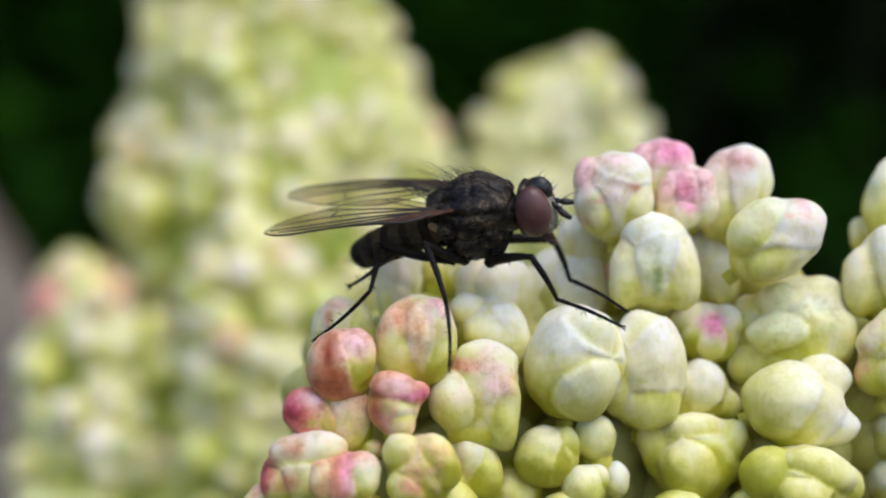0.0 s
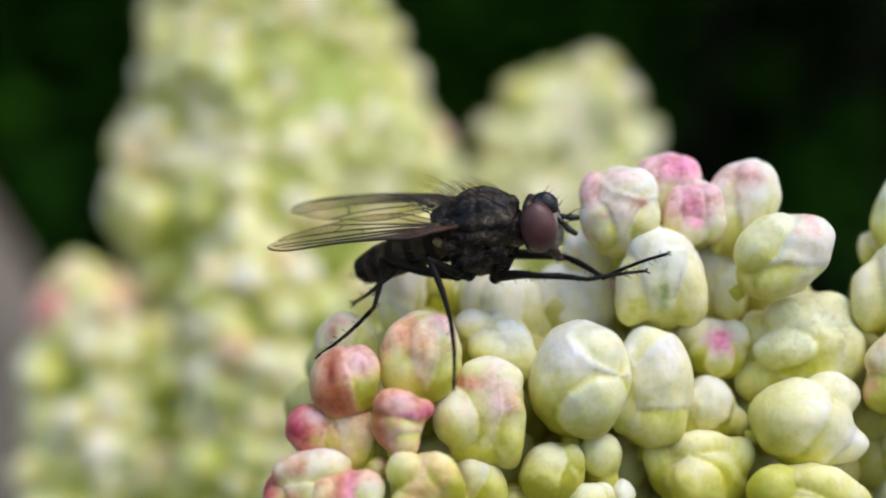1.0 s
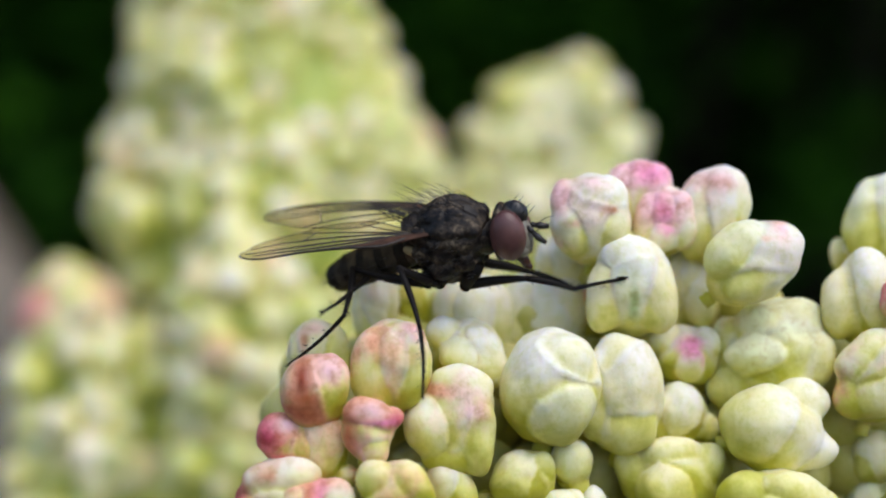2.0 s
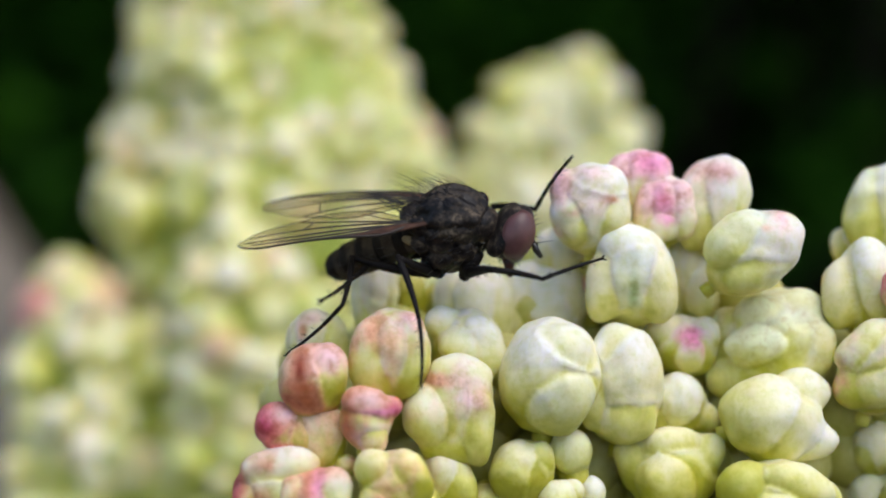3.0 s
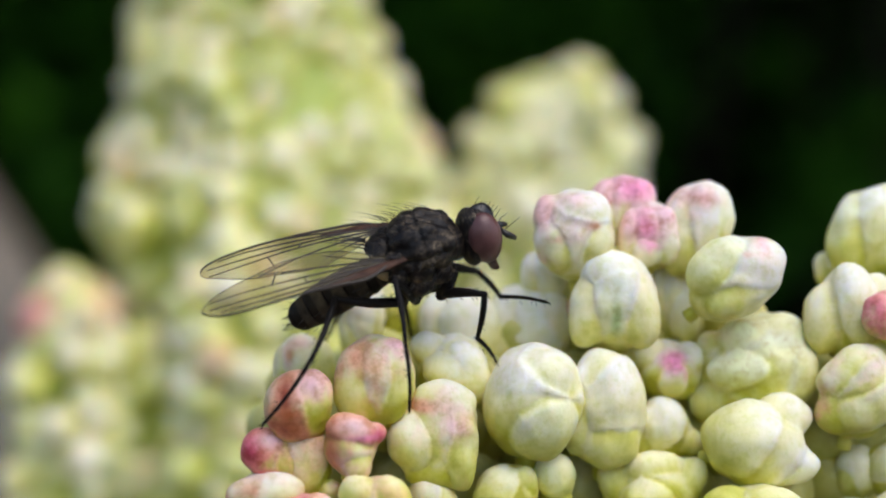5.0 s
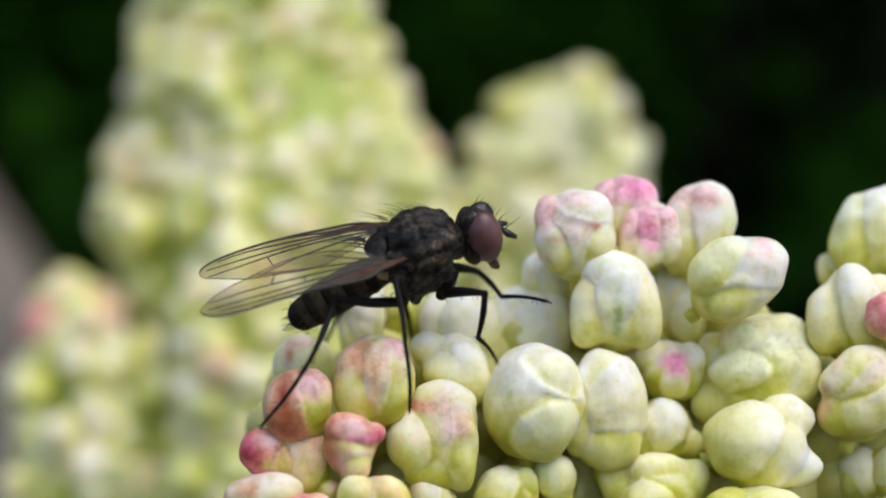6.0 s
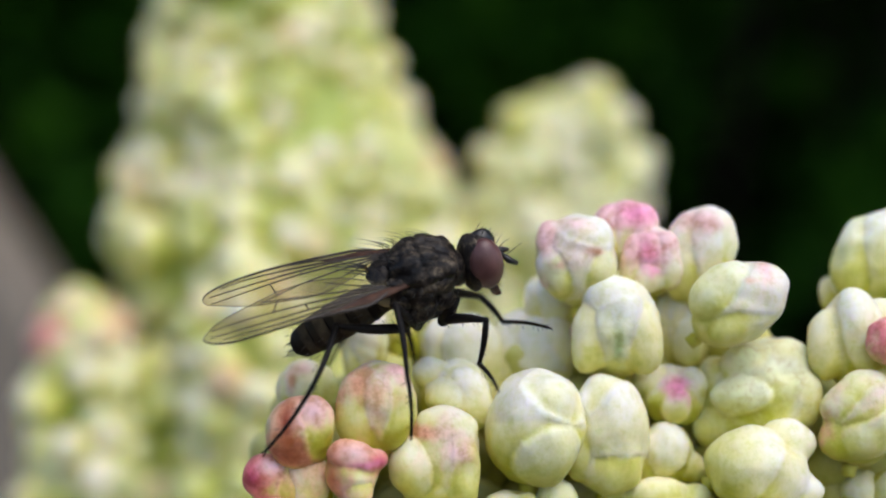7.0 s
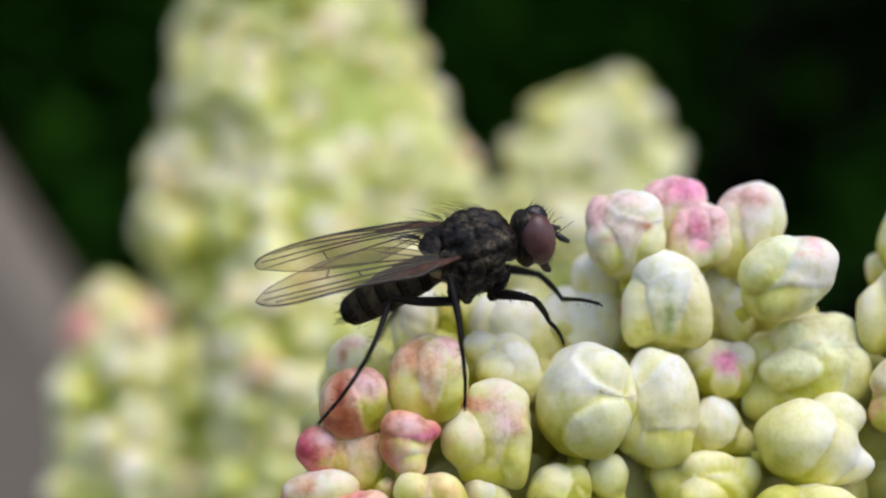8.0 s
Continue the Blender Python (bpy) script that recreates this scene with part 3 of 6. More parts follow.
def flower_spike(label, rings, y, blush_rate, seed, tip_blush=0.0, flush=(0.82, 0.46, 0.30), tip=(0.80, 0.25, 0.27)):
    """A dense spike of small buds. rings: height, middle and half width in mm, from the top down."""
    head = tagged(new("flower_spike"), label, "flower", group="flower spikes behind")
    rng = random.Random(seed)
    top, low = rings[0][0], rings[-1][0]
    z = top
    while z > low:
        for (za, xa, ra), (zb, xb, rb) in zip(rings, rings[1:]):
            if zb <= z <= za:
                t = (za - z) / (za - zb)
                x, r = xa + (xb - xa) * t, ra + (rb - ra) * t
        count = max(4, int(2 * math.pi * r / 1.9))
        off = rng.uniform(0, 6)
        for k in range(count):
            a = off + 2 * math.pi * (k + rng.uniform(-0.3, 0.3)) / count
            if math.sin(a) > 0.55 or rng.random() < 0.12:
                continue
            lump = 1 + (0.16 if r > 6 else 0.09) * noise.noise(Vector((x * 0.3 + 2.2 * math.cos(a), z * 0.35, seed + 2.2 * math.sin(a))))
            q = max(0.2, r * lump - 1.35) + rng.uniform(-0.7, 0.4)
            d = Vector((math.cos(a), math.sin(a), rng.uniform(0.1, 0.9))).normalized()
            size = rng.uniform(1.8, 3.0)
            rate = 0.30 if top - z < tip_blush else blush_rate
            amount = rng.uniform(0.25, 0.55) + (0.15 if rate > 0.25 else 0) if rng.random() < rate else 0.0
            spare_bud(head, rng, x + q * math.cos(a), y + q * math.sin(a) * 0.8, z + rng.uniform(-0.5, 0.5), size,
                      size * rng.uniform(0.72, 0.9), d, tip if top - z < tip_blush else flush, amount, FAR)
        z -= 1.45 if r > 3 else 0.9
    for k in range(4):
        spare_bud(head, rng, rings[0][1] + rng.uniform(-0.5, 0.5), y + rng.uniform(-0.9, 0.2), top + rng.uniform(-0.6, 0.1), 2.5, 2.0,
                  (rng.uniform(-0.3, 0.3), -0.3, 1), (0.84, 0.38, 0.38), 0.5 if tip_blush > 2.3 else 0.0, FAR)
    bm = bmesh.new()
    line = [Vector((x, y + 0.6, z)) for z, x, r in rings[1:]]
    core = [max(0.4, r - 2.0) for z, x, r in rings[1:]]
    tube(bm, line, core, 14)
    part("spike_core", bm, SPIKE, head, "green inner stem of the spike")
    stem(head, [(rings[-1][1], y + 0.6, low + 2), (rings[-1][1] * 0.8, y + 4, low - 60), (0, 70, -500), (0, 80, -950)], (2.6, 6.0))
    return head


# ---- the fly ----
def bristle(bm, p, d, length, thick=0.016, bend=0.25):
    """A stiff curved hair."""
    p, d = Vector(p), Vector(d).normalized()
    back = Vector((-1, 0, 0)) * bend
    pts = [p + d * length * t + back * length * t * t for t in (0, 0.35, 0.7, 1.0)]
    tube(bm, pts, [thick, thick * 0.8, thick * 0.5, thick * 0.12], 4)


def make_wing(fly, side):
    """A wing folded back: film, and veins that stand proud of it. side is -1 for its right, 1 for its left."""
    length, width = 4.40, 1.32
    root = Vector((-0.62, 0.60 * side, 0.36))

    def outline(s):
        """Front and hind edge across the wing at s along it."""
        front = 0.36 * width * min(1, (s * 9) ** 0.6) * (1 - max(0, (s - 0.72) / 0.28) ** 2.4) ** 0.5
        hind = 0.70 * width * math.sin(math.pi * min(1.0, 0.06 + s * 0.94) ** 0.80) ** 0.62 if s < 1 else 0
        return front, hind * (0.35 + 0.65 * min(1, s * 3.2))

    out, down = 3.5, -1.0
    turn = (Matrix.Rotation(radians(-out * side), 3, 'Z') @ Matrix.Rotation(radians(-4.0), 3, 'Y')
            @ Matrix.Rotation(radians(down * side), 3, 'X'))

    def place(s, across):
        camber = 0.10 * math.sin(math.pi * s) - 0.14 * (across / width) ** 2 + 0.020 * math.sin(across * 9 + s * 6)
        return root + turn @ Vector((-s * length, across * side, camber))

    bm = bmesh.new()
    grid = []
    ns, nc = 30, 14
    for i in range(ns + 1):
        s = i / ns * 0.999
        f, h = outline(s)
        grid.append([bm.verts.new(place(s, f + (-h - f) * j / nc)) for j in range(nc + 1)])
    bridge(bm, grid, closed=False)
    bmesh.ops.remove_doubles(bm, verts=bm.verts, dist=0.0008)
    wing = part("wing", bm, WING, fly, "clear smoky brown wing with dark veins")

    def vein(points, r0, r1):
        b = bmesh.new()
        line = curve([place(s, a) for s, a in points], 6)
        n = len(line) - 1
        tube(b, line, [r0 + (r1 - r0) * i / n for i in range(n + 1)], 5)
        part("vein", b, VEIN, wing)

    edge = [(s, outline(s)[0]) for s in (0.0, 0.04, 0.15, 0.3, 0.45, 0.6, 0.72, 0.82, 0.9, 0.955, 0.985, 0.999)]
    vein(edge, 0.042, 0.018)
    hind = [(s, -outline(s)[1]) for s in (0.02, 0.1, 0.25, 0.4, 0.55, 0.7, 0.82, 0.92, 0.97, 0.998)]
    vein(hind, 0.012, 0.010)
    w = width
    # the thick brown strip at the root of the front edge, that joins the wing to the thorax
    b = bmesh.new()
    strips = []
    for i in range(15):
        s = -0.11 + 0.45 * i / 14
        top = 0.30 * w * min(1.0, 0.35 + (s + 0.11) * 3.2)
        deep = top * (1 - i / 14) ** 0.7 * 0.95 + 0.02
        strips.append([b.verts.new(place(s, top - deep * j / 5) + Vector((0, 0, 0.05 * math.sin(math.pi * j / 5) * (1 - i / 16)))) for j in range(6)]
                      + [b.verts.new(place(s, top - deep * j / 5) - Vector((0, 0, 0.03))) for j in range(5, -1, -1)])
    bridge(b, strips)
    part("wing_root", b, ROOT, wing, "reddish-brown thickened wing root")
    vein([(0.02, 0.05 * w), (0.2, 0.21 * w), (0.42, 0.31 * w), (0.55, 0.345 * w)], 0.030, 0.016)
    vein([(0.02, 0.04 * w), (0.25, 0.15 * w), (0.5, 0.22 * w), (0.75, 0.24 * w), (0.90, 0.20 * w)], 0.030, 0.014)
    vein([(0.15, 0.09 * w), (0.4, 0.09 * w), (0.7, 0.08 * w), (0.96, 0.05 * w)], 0.026, 0.014)
    vein([(0.02, 0.0), (0.25, -0.02 * w), (0.5, -0.06 * w), (0.75, -0.12 * w), (0.95, -0.14 * w)], 0.026, 0.012)
    vein([(0.03, -0.03 * w), (0.25, -0.16 * w), (0.45, -0.30 * w), (0.62, -0.46 * w), (0.68, -0.55 * w)], 0.024, 0.012)
    vein([(0.03, -0.05 * w), (0.15, -0.22 * w), (0.28, -0.44 * w), (0.33, -0.56 * w)], 0.018, 0.010)
    vein([(0.44, 0.09 * w), (0.45, -0.05 * w)], 0.020, 0.018)
    vein([(0.62, -0.09 * w), (0.585, -0.42 * w)], 0.020, 0.018)
    return wing


def make_head(fly):
    """The head on its own joint: skull, eyes, face, feelers, mouth."""
    bm = bmesh.new()
    blob(bm, (0.02, 0, 0.0), (0.36, 0.54, 0.66), seg=32, rough=0.03)
    blob(bm, (-0.16, 0, -0.01), (0.23, 0.60, 0.70), seg=32, rough=0.03)
    head = part("head", bm, CUTICLE, fly, "dark grey fly head")
    for s in (-1, 1):
        bm = bmesh.new()
        blob(bm, (0.065, 0.335 * s, -0.02), (0.42, 0.36, 0.61), Matrix.Rotation(radians(-8 * s), 3, 'Z') @ Matrix.Rotation(radians(-6), 3, 'Y'), seg=36)
        part("eye", bm, EYE, head, "dark reddish-brown compound eye")
    bm = bmesh.new()
    blob(bm, (0.40, 0, -0.12), (0.18, 0.27, 0.44), Matrix.Rotation(radians(-8), 3, 'Y'), seg=24, rough=0.08, freq=5)
    blob(bm, (0.30, 0, -0.42), (0.24, 0.34, 0.22), seg=24, rough=0.08, freq=5)
    part("face", bm, FACE, head, "silver-grey dusted face")
    bm = bmesh.new()
    blob(bm, (0.15, 0, 0.40), (0.34, 0.25, 0.34), Matrix.Rotation(radians(35), 3, 'Y'), seg=24, rough=0.06)
    part("forehead", bm, BLACK, head)
    bm = bmesh.new()
    tube(bm, [(0.22, 0, -0.52), (0.34, 0, -0.70), (0.41, 0, -0.84)], [0.16, 0.12, 0.11], 10)
    blob(bm, (0.41, 0, -0.85), (0.14, 0.10, 0.085), Matrix.Rotation(radians(25), 3, 'Y'), seg=16, rough=0.1, freq=6)
    part("proboscis", bm, MOUTH, head, "short red-brown mouthparts")
    for s in (-1, 1):
        bm = bmesh.new()
        y = 0.10 * s
        drop = 0.26 if s < 0 else 0.04
        tube(bm, [(0.46, y, 0.12), (0.56, y * 1.3, 0.12 - drop * 0.2), (0.62, y * 1.5, 0.11 - drop * 0.4)], [0.055, 0.07, 0.06], 8)
        tube(bm, [(0.60, y * 1.4, 0.11 - drop * 0.3), (0.74, y * 1.8, 0.10 - drop * 0.8), (0.93, y * 2.2, 0.09 - drop * 1.2)], [0.055, 0.088, 0.055], 8)
        part("antenna", bm, BLACK, head, "short black feeler")
        bm = bmesh.new()
        tube(bm, [(0.68, y * 1.7, 0.16 - drop * 0.5), (0.86, y * 2.4, 0.26 - drop * 0.4), (1.06, y * 3.0, 0.28)], [0.014, 0.009, 0.004], 4)
        part("arista", bm, BLACK, head)
    bm = bmesh.new()
    rng = random.Random(3)
    for s in (-1, 1):
        for k in range(5):
            bristle(bm, (0.10 + 0.09 * k, 0.16 * s, 0.64 - 0.07 * k), (0.5, 0.15 * s, 0.9), rng.uniform(0.16, 0.30), 0.011, -0.3)
        for k in range(9):
            bristle(bm, (0.36 - 0.03 * k, 0.30 * s, -0.52 - 0.01 * k), (0.5, 0.2 * s, -0.7), rng.uniform(0.10, 0.20), 0.009, -0.4)
        for k in range(5):
            bristle(bm, (0.47, 0.14 * s, -0.20 - 0.07 * k), (1, 0.1 * s, -0.1), rng.uniform(0.12, 0.22), 0.010, -0.2)
    ob = part("head_bristles", bm, BLACK, head)
    tagged(ob, "fine black head bristles", kind="stuff")
    return head


def sutures(bm):
    """The back slopes down behind, and grooves part its plates."""
    bm.normal_update()

    def groove(d, w):
        return math.exp(-(d / w) ** 2)

    for v in bm.verts:
        p = v.co.copy()
        upper = min(1.0, max(0.0, (p.z - 0.15) * 4))
        cut = upper * (0.055 * groove(p.x - 0.08 - 0.15 * abs(p.y), 0.05) + 0.09 * groove(p.x + 0.62, 0.06) + 0.03 * groove(abs(p.y) - 0.25, 0.06))
        cut += 0.07 * groove(p.z - 0.26, 0.05) * (abs(p.y) > 0.3)
        cut += (1 - upper) * 0.07 * (groove(p.x - 0.42, 0.05) + groove(p.x + 0.12, 0.05) + groove(p.x + 0.50, 0.05))
        p -= v.normal * cut
        if p.x < -0.1:
            p.z -= 0.26 * ((-0.1 - p.x) / 0.9) ** 1.4 * upper
        v.co = p


def crumple(bm):
    """Fine dents and ridges in the shell."""
    bm.normal_update()
    for v in bm.verts:
        p = v.co
        v.co = p + v.normal * (0.045 * noise.noise(Vector((p.x * 1.6, p.y * 4, p.z * 4))) + 0.018 * noise.noise(p * 8.0) + 0.012 * noise.noise(p * 19.0))


def make_fly():
    fly = tagged(new("fly"), "small dark grey bristly fly with reddish eyes, standing on flower buds", "fly")
    rng = random.Random(11)
    bm = bmesh.new()
    blob(bm, (0.13, 0, 0.17), (0.97, 0.82, 0.82), Matrix.Rotation(radians(4), 3, 'Y'), seg=110, rough=0.07, freq=3.2)
    sutures(bm)
    blob(bm, (0.10, 0, -0.48), (0.74, 0.68, 0.74), seg=56, rough=0.10, freq=3.6)
    blob(bm, (0.92, 0, -0.02), (0.36, 0.46, 0.46), seg=24, rough=0.08, freq=4)
    for s in (-1, 1):
        blob(bm, (0.72, 0.50 * s, 0.38), (0.26, 0.20, 0.20), seg=24, rough=0.08, freq=4)
        blob(bm, (-0.48, 0.54 * s, 0.26), (0.26, 0.18, 0.17), seg=24, rough=0.08, freq=4)
    crumple(bm)
    thorax = part("thorax", bm, CUTICLE, fly, "dark grey mottled thorax")
    bm = bmesh.new()
    blob(bm, (-0.78, 0, 0.32), (0.34, 0.42, 0.21), Matrix.Rotation(radians(-18), 3, 'Y'), seg=32, rough=0.06)
    crumple(bm)
    part("scutellum", bm, CUTICLE, thorax)
    # seams and pale dusting on the flank: raised plates
    for s in (-1, 1):
        for x, z, r in ((0.46, 0.10, 0.30), (0.0, -0.14, 0.36), (0.50, -0.42, 0.30), (-0.44, -0.20, 0.30), (-0.06, -0.58, 0.32), (-0.5, 0.22, 0.28)):
            bm = bmesh.new()
            blob(bm, (x, 0.62 * s * (1 - 0.22 * abs(x)), z), (r, 0.20, r * 0.95), seg=24, rough=0.3, freq=3)
            crumple(bm)
            part("flank_plate", bm, CUTICLE, thorax)
        bm = bmesh.new()
        blob(bm, (-0.78, 0.48 * s, -0.18), (0.22, 0.07, 0.12), Matrix.Rotation(radians(20), 3, 'Y'), seg=16, rough=0.1)
        part("calypter", bm, CALYPTER, thorax, "pale ivory flap under the wing root")
    # abdomen in rings, hanging back and down
    abdomen = part("abdomen", abdomen_ring((-0.62, -0.30), (-1.22, -0.46), 0.32, 0.44), ABDOMEN, fly, "dark brown-black ringed abdomen")
    abdomen.data.materials.append(ABDOMEN_DUST)
    for a, b, ra, rb in (((-1.18, -0.45), (-1.70, -0.63), 0.45, 0.48), ((-1.66, -0.62), (-2.18, -0.82), 0.48, 0.47),
                         ((-2.14, -0.81), (-2.62, -1.01), 0.47, 0.44), ((-2.58, -1.00), (-2.98, -1.18), 0.44, 0.36)):
        part("segment", abdomen_ring(a, b, ra, rb), ABDOMEN, abdomen).data.materials.append(ABDOMEN_DUST)
    bm = bmesh.new()
    blob(bm, (-2.95, 0, -1.17), (0.25, 0.32, 0.34), Matrix.Rotation(radians(-22), 3, 'Y'), seg=24, rough=0.12, freq=4)
    part("abdomen_tip", bm, ABDOMEN, abdomen)
    # bristles on the back, the flank and the abdomen
    bm = bmesh.new()
    for k in range(46):
        x, y = rng.uniform(-0.75, 0.85), rng.uniform(-0.62, 0.62)
        z = 0.17 + 0.80 * math.sqrt(max(0.02, 1 - (x / 1.06) ** 2 - (y / 0.86) ** 2)) - 0.26 * (max(0, -0.1 - x) / 0.9) ** 1.4
        bristle(bm, (x, y, z - 0.03), (-0.7, y * 0.7, 1), rng.uniform(0.16, 0.36), 0.009, 0.8)
    for y in (-0.34, -0.2, 0.2, 0.34):
        for x in (-0.75, -0.5, -0.25, 0.0, 0.3, 0.6):
            bristle(bm, (x, y, 0.92 - (0.42 if x < 0 else 0.28) * abs(x) ** 1.7 - 0.3 * y * y), (-0.6, y * 0.4, 1), rng.uniform(0.28, 0.55), 0.0095, 0.9)
    for k in range(6):
        bristle(bm, (-1.04, rng.uniform(-0.35, 0.35), 0.42), (-1, rng.uniform(-0.4, 0.4), 0.35), rng.uniform(0.5, 0.85), 0.020, 0.3)
    for s in (-1, 1):
        for k in range(26):
            x, z = rng.uniform(-0.6, 0.9), rng.uniform(-0.8, 0.4)
            bristle(bm, (x, 0.80 * s * (1 - 0.3 * x * x), z), (-0.2, s, rng.uniform(-0.4, 0.6)), rng.uniform(0.12, 0.30), 0.012, 0.4)
        for k in range(30):
            t = rng.random()
            bristle(bm, (-1.0 - 1.95 * t, 0.44 * s, -0.42 - 0.74 * t + rng.uniform(-0.3, 0.25)), (-0.9, 0.8 * s, rng.uniform(-0.5, 0.3)),
                    rng.uniform(0.12, 0.28), 0.009, 0.3)
    for k in range(16):
        bristle(bm, (-3.14, rng.uniform(-0.25, 0.25), -1.24 + rng.uniform(-0.25, 0.25)), (-1, rng.uniform(-0.5, 0.5), rng.uniform(-0.7, 0.4)), rng.uniform(0.14, 0.34), 0.009, 0)
    ob = part("body_bristles", bm, BLACK, fly)
    tagged(ob, "stiff black bristles on the fly's back", kind="stuff")
    return fly


def abdomen_ring(a, b, ra, rb):
    """One ring of the abdomen, its hind edge a little proud."""
    bm = bmesh.new()
    a, b = Vector((a[0], 0, a[1])), Vector((b[0], 0, b[1]))
    pts = [a + (b - a) * t for t in (0, 0.08, 0.3, 0.6, 0.85, 0.95, 1.0)]
    rad = [ra * 0.86, ra * 0.97, ra + (rb - ra) * 0.3, ra + (rb - ra) * 0.6, rb * 1.03, rb * 1.02, rb * 0.84]
    tube(bm, pts, rad, 26, 0.94)
    bm.faces.ensure_lookup_table()
    for f in bm.faces[26:78]:
        f.material_index = 1  # the dull dusted front of each ring
    return bm


def leg_part(fly, name, length, r0, r1, rng, joints=1, claw=False):
    """A leg segment from its joint along +x, with fine hairs; the foot has five short links and a claw."""
    bm = bmesh.new()
    n = max(6, joints * 4)
    pts, rad = [], []
    for i in range(n + 1):
        t = i / n
        swell = 1 + 0.22 * math.sin(math.pi * min(1, t * 1.15)) if joints == 1 else 1 + 0.22 * (t * joints % 1)
        pts.append((length * t, 0, 0.03 * length * math.sin(math.pi * t)))
        rad.append((r0 + (r1 - r0) * t) * swell)
    tube(bm, pts, rad, 10)
    for end, r in ((0, r0), (length, r1)):
        blob(bm, (end, 0, 0), (r * 1.08,) * 3, seg=10)
    for k in range(int(14 * length)):
        t, a = rng.random(), rng.uniform(0, 2 * math.pi)
        r = r0 + (r1 - r0) * t
        d = Vector((0.8, math.cos(a), math.sin(a)))
        bristle(bm, (length * t, r * math.cos(a), r * math.sin(a)), d, rng.uniform(0.06, 0.15), 0.008, 0)
    if claw:
        for s in (-1, 1):
            tube(bm, [(length, 0.03 * s, 0), (length + 0.07, 0.06 * s, 0), (length + 0.11, 0.06 * s, -0.05)], [0.022, 0.018, 0.005], 5)
    return part(name, bm, LEG, fly)


def aim(x, y, z, dx, dy, dz):
    """A leg segment's pose on the fly: its joint in mm and the way it points."""
    turn = Vector((0, 0, -1)).rotation_difference(Vector((dx, dy, dz))).to_matrix().to_4x4()
    return Matrix.Translation(Vector((x, y, z)) * MM) @ turn @ Matrix.Rotation(radians(90), 4, 'Y')


# ---- the place is put together ----
make_ground()
make_dark_backdrop()
make_hedge()
make_board()

flower_spike("tall blurred cream-green flower spike, tightly packed with buds",
            [(24, -9.2, 2.0), (18, -9.2, 4.6), (12, -9.0, 6.2), (8, -8.4, 7.2), (4, -7.6, 8.6), (0, -7.4, 9.2), (-2.2, -7.2, 8.4), (-4.6, -6.4, 6.0), (-16, -6, 5.0)], 35.5, 0.05, 3)
flower_spike("pointed pale yellow-green flower spike, out of focus",
            [(9.0, 7.3, 0.9), (8.4, 7.0, 2.4), (7.5, 6.4, 4.0), (6.3, 6.0, 4.9), (4.4, 5.9, 5.1), (2, 5.2, 5.7), (-3, 4.9, 5.9), (-12, 4.9, 6.3)], 39.0, 0.9, 12, flush=(0.88, 0.87, 0.62))
flower_spike("short flower spike with a pink-tinged tip, out of focus",
            [(-1.7, -17.2, 1.5), (-2.9, -16.7, 2.9), (-5.9, -15.7, 4.4), (-8, -15.2, 5.0), (-12, -14.5, 5.6), (-20, -14.1, 6.0)], 31.0, 0.12, 14, tip_blush=2.6)
flower_spike("low yellow-cream flower spike with peach-tinged buds",
            [(-0.2, -8.6, 2.0), (-1.8, -8.4, 3.6), (-5, -7.8, 4.6), (-10, -7, 5.0), (-20, -7, 5.2)], 28.0, 0.20, 21, tip_blush=2.0, tip=(0.87, 0.62, 0.44))
flower_spike("small side spike of cream buds, out of focus",
            [(4.6, -15.2, 0.9), (3.8, -15.1, 1.5), (2.2, -14.9, 2.1), (-0.8, -14.0, 2.1), (-8, -11, 1.5)], 34.0, 0.14, 33)

# pigments of the buds
RUST = (0.5, 0.14, 0.05)
DARK_RED = (0.36, 0.075, 0.03)
PINK = (0.88, 0.3, 0.48)
PALE_PINK = (0.84, 0.55, 0.54)
ROSE = (0.6, 0.08, 0.14)
PEACH = (0.81, 0.42, 0.26)
TAN = (0.62, 0.29, 0.15)
ORANGE = (0.76, 0.34, 0.11)
PALE_GREEN = (0.74, 0.78, 0.46)
OLIVE = (0.42, 0.53, 0.2)

branch = tagged(new("flower_branch"), "branch of tight cream-green flower buds, some flushed pink and red", "flower")
side_branch = tagged(new("flower_branch"), "side branch of cream-green flower buds with a rosy bud", "flower")
stem(branch, [(4.0, 6.0, -2.5), (4.5, 6.5, -8), (4, 12, -40), (2, 45, -300), (0, 72, -950)], (1.3, 6.0))
stem(side_branch, [(11.5, 4.5, -1.0), (11.5, 5.5, -9), (9, 12, -40), (4, 45, -300), (0, 76, -950)], (1.0, 6.0))
# offsets pale the upper and back buds and green the low ones: painted light
bud(branch, -2.95, 1.70, -2.77, 1.97, 1.30, (-0.21, -0.30, 0.98), TAN, 0.08, folds=[
    (-2.69, 1.50, -2.79, 1.65, 1.06, 6, TAN, 0.12), (-3.31, 1.55, -2.77, 1.46, 0.87, -16, PALE_PINK, 0.20)], spots=[
    (-3.30, -2.35, 0.14, 0.30, TAN, 0.60), (-3.05, -2.05, 0.30, 0.16, PALE_PINK, 0.50)])
bud(branch, -2.89, -0.70, -3.39, 1.78, 1.60, (-0.05, -0.30, 1.00), PEACH, 0.48, folds=[
    (-2.60, -0.98, -3.23, 1.57, 1.13, 8)], spots=[
    (-3.39, -3.23, 0.34, 0.55, PEACH, 0.50), (-2.47, -2.85, 0.43, 0.43, PALE_PINK, 0.80), (-3.01, -3.82, 0.68, 0.37, RUST, 1.00), (-3.11, -3.05, 0.18, 0.46, DARK_RED, 0.90), (-2.98, -3.49, 0.37, 0.15, RUST, 0.80), (-2.36, -3.64, 0.34, 0.37, PEACH, 0.12)])
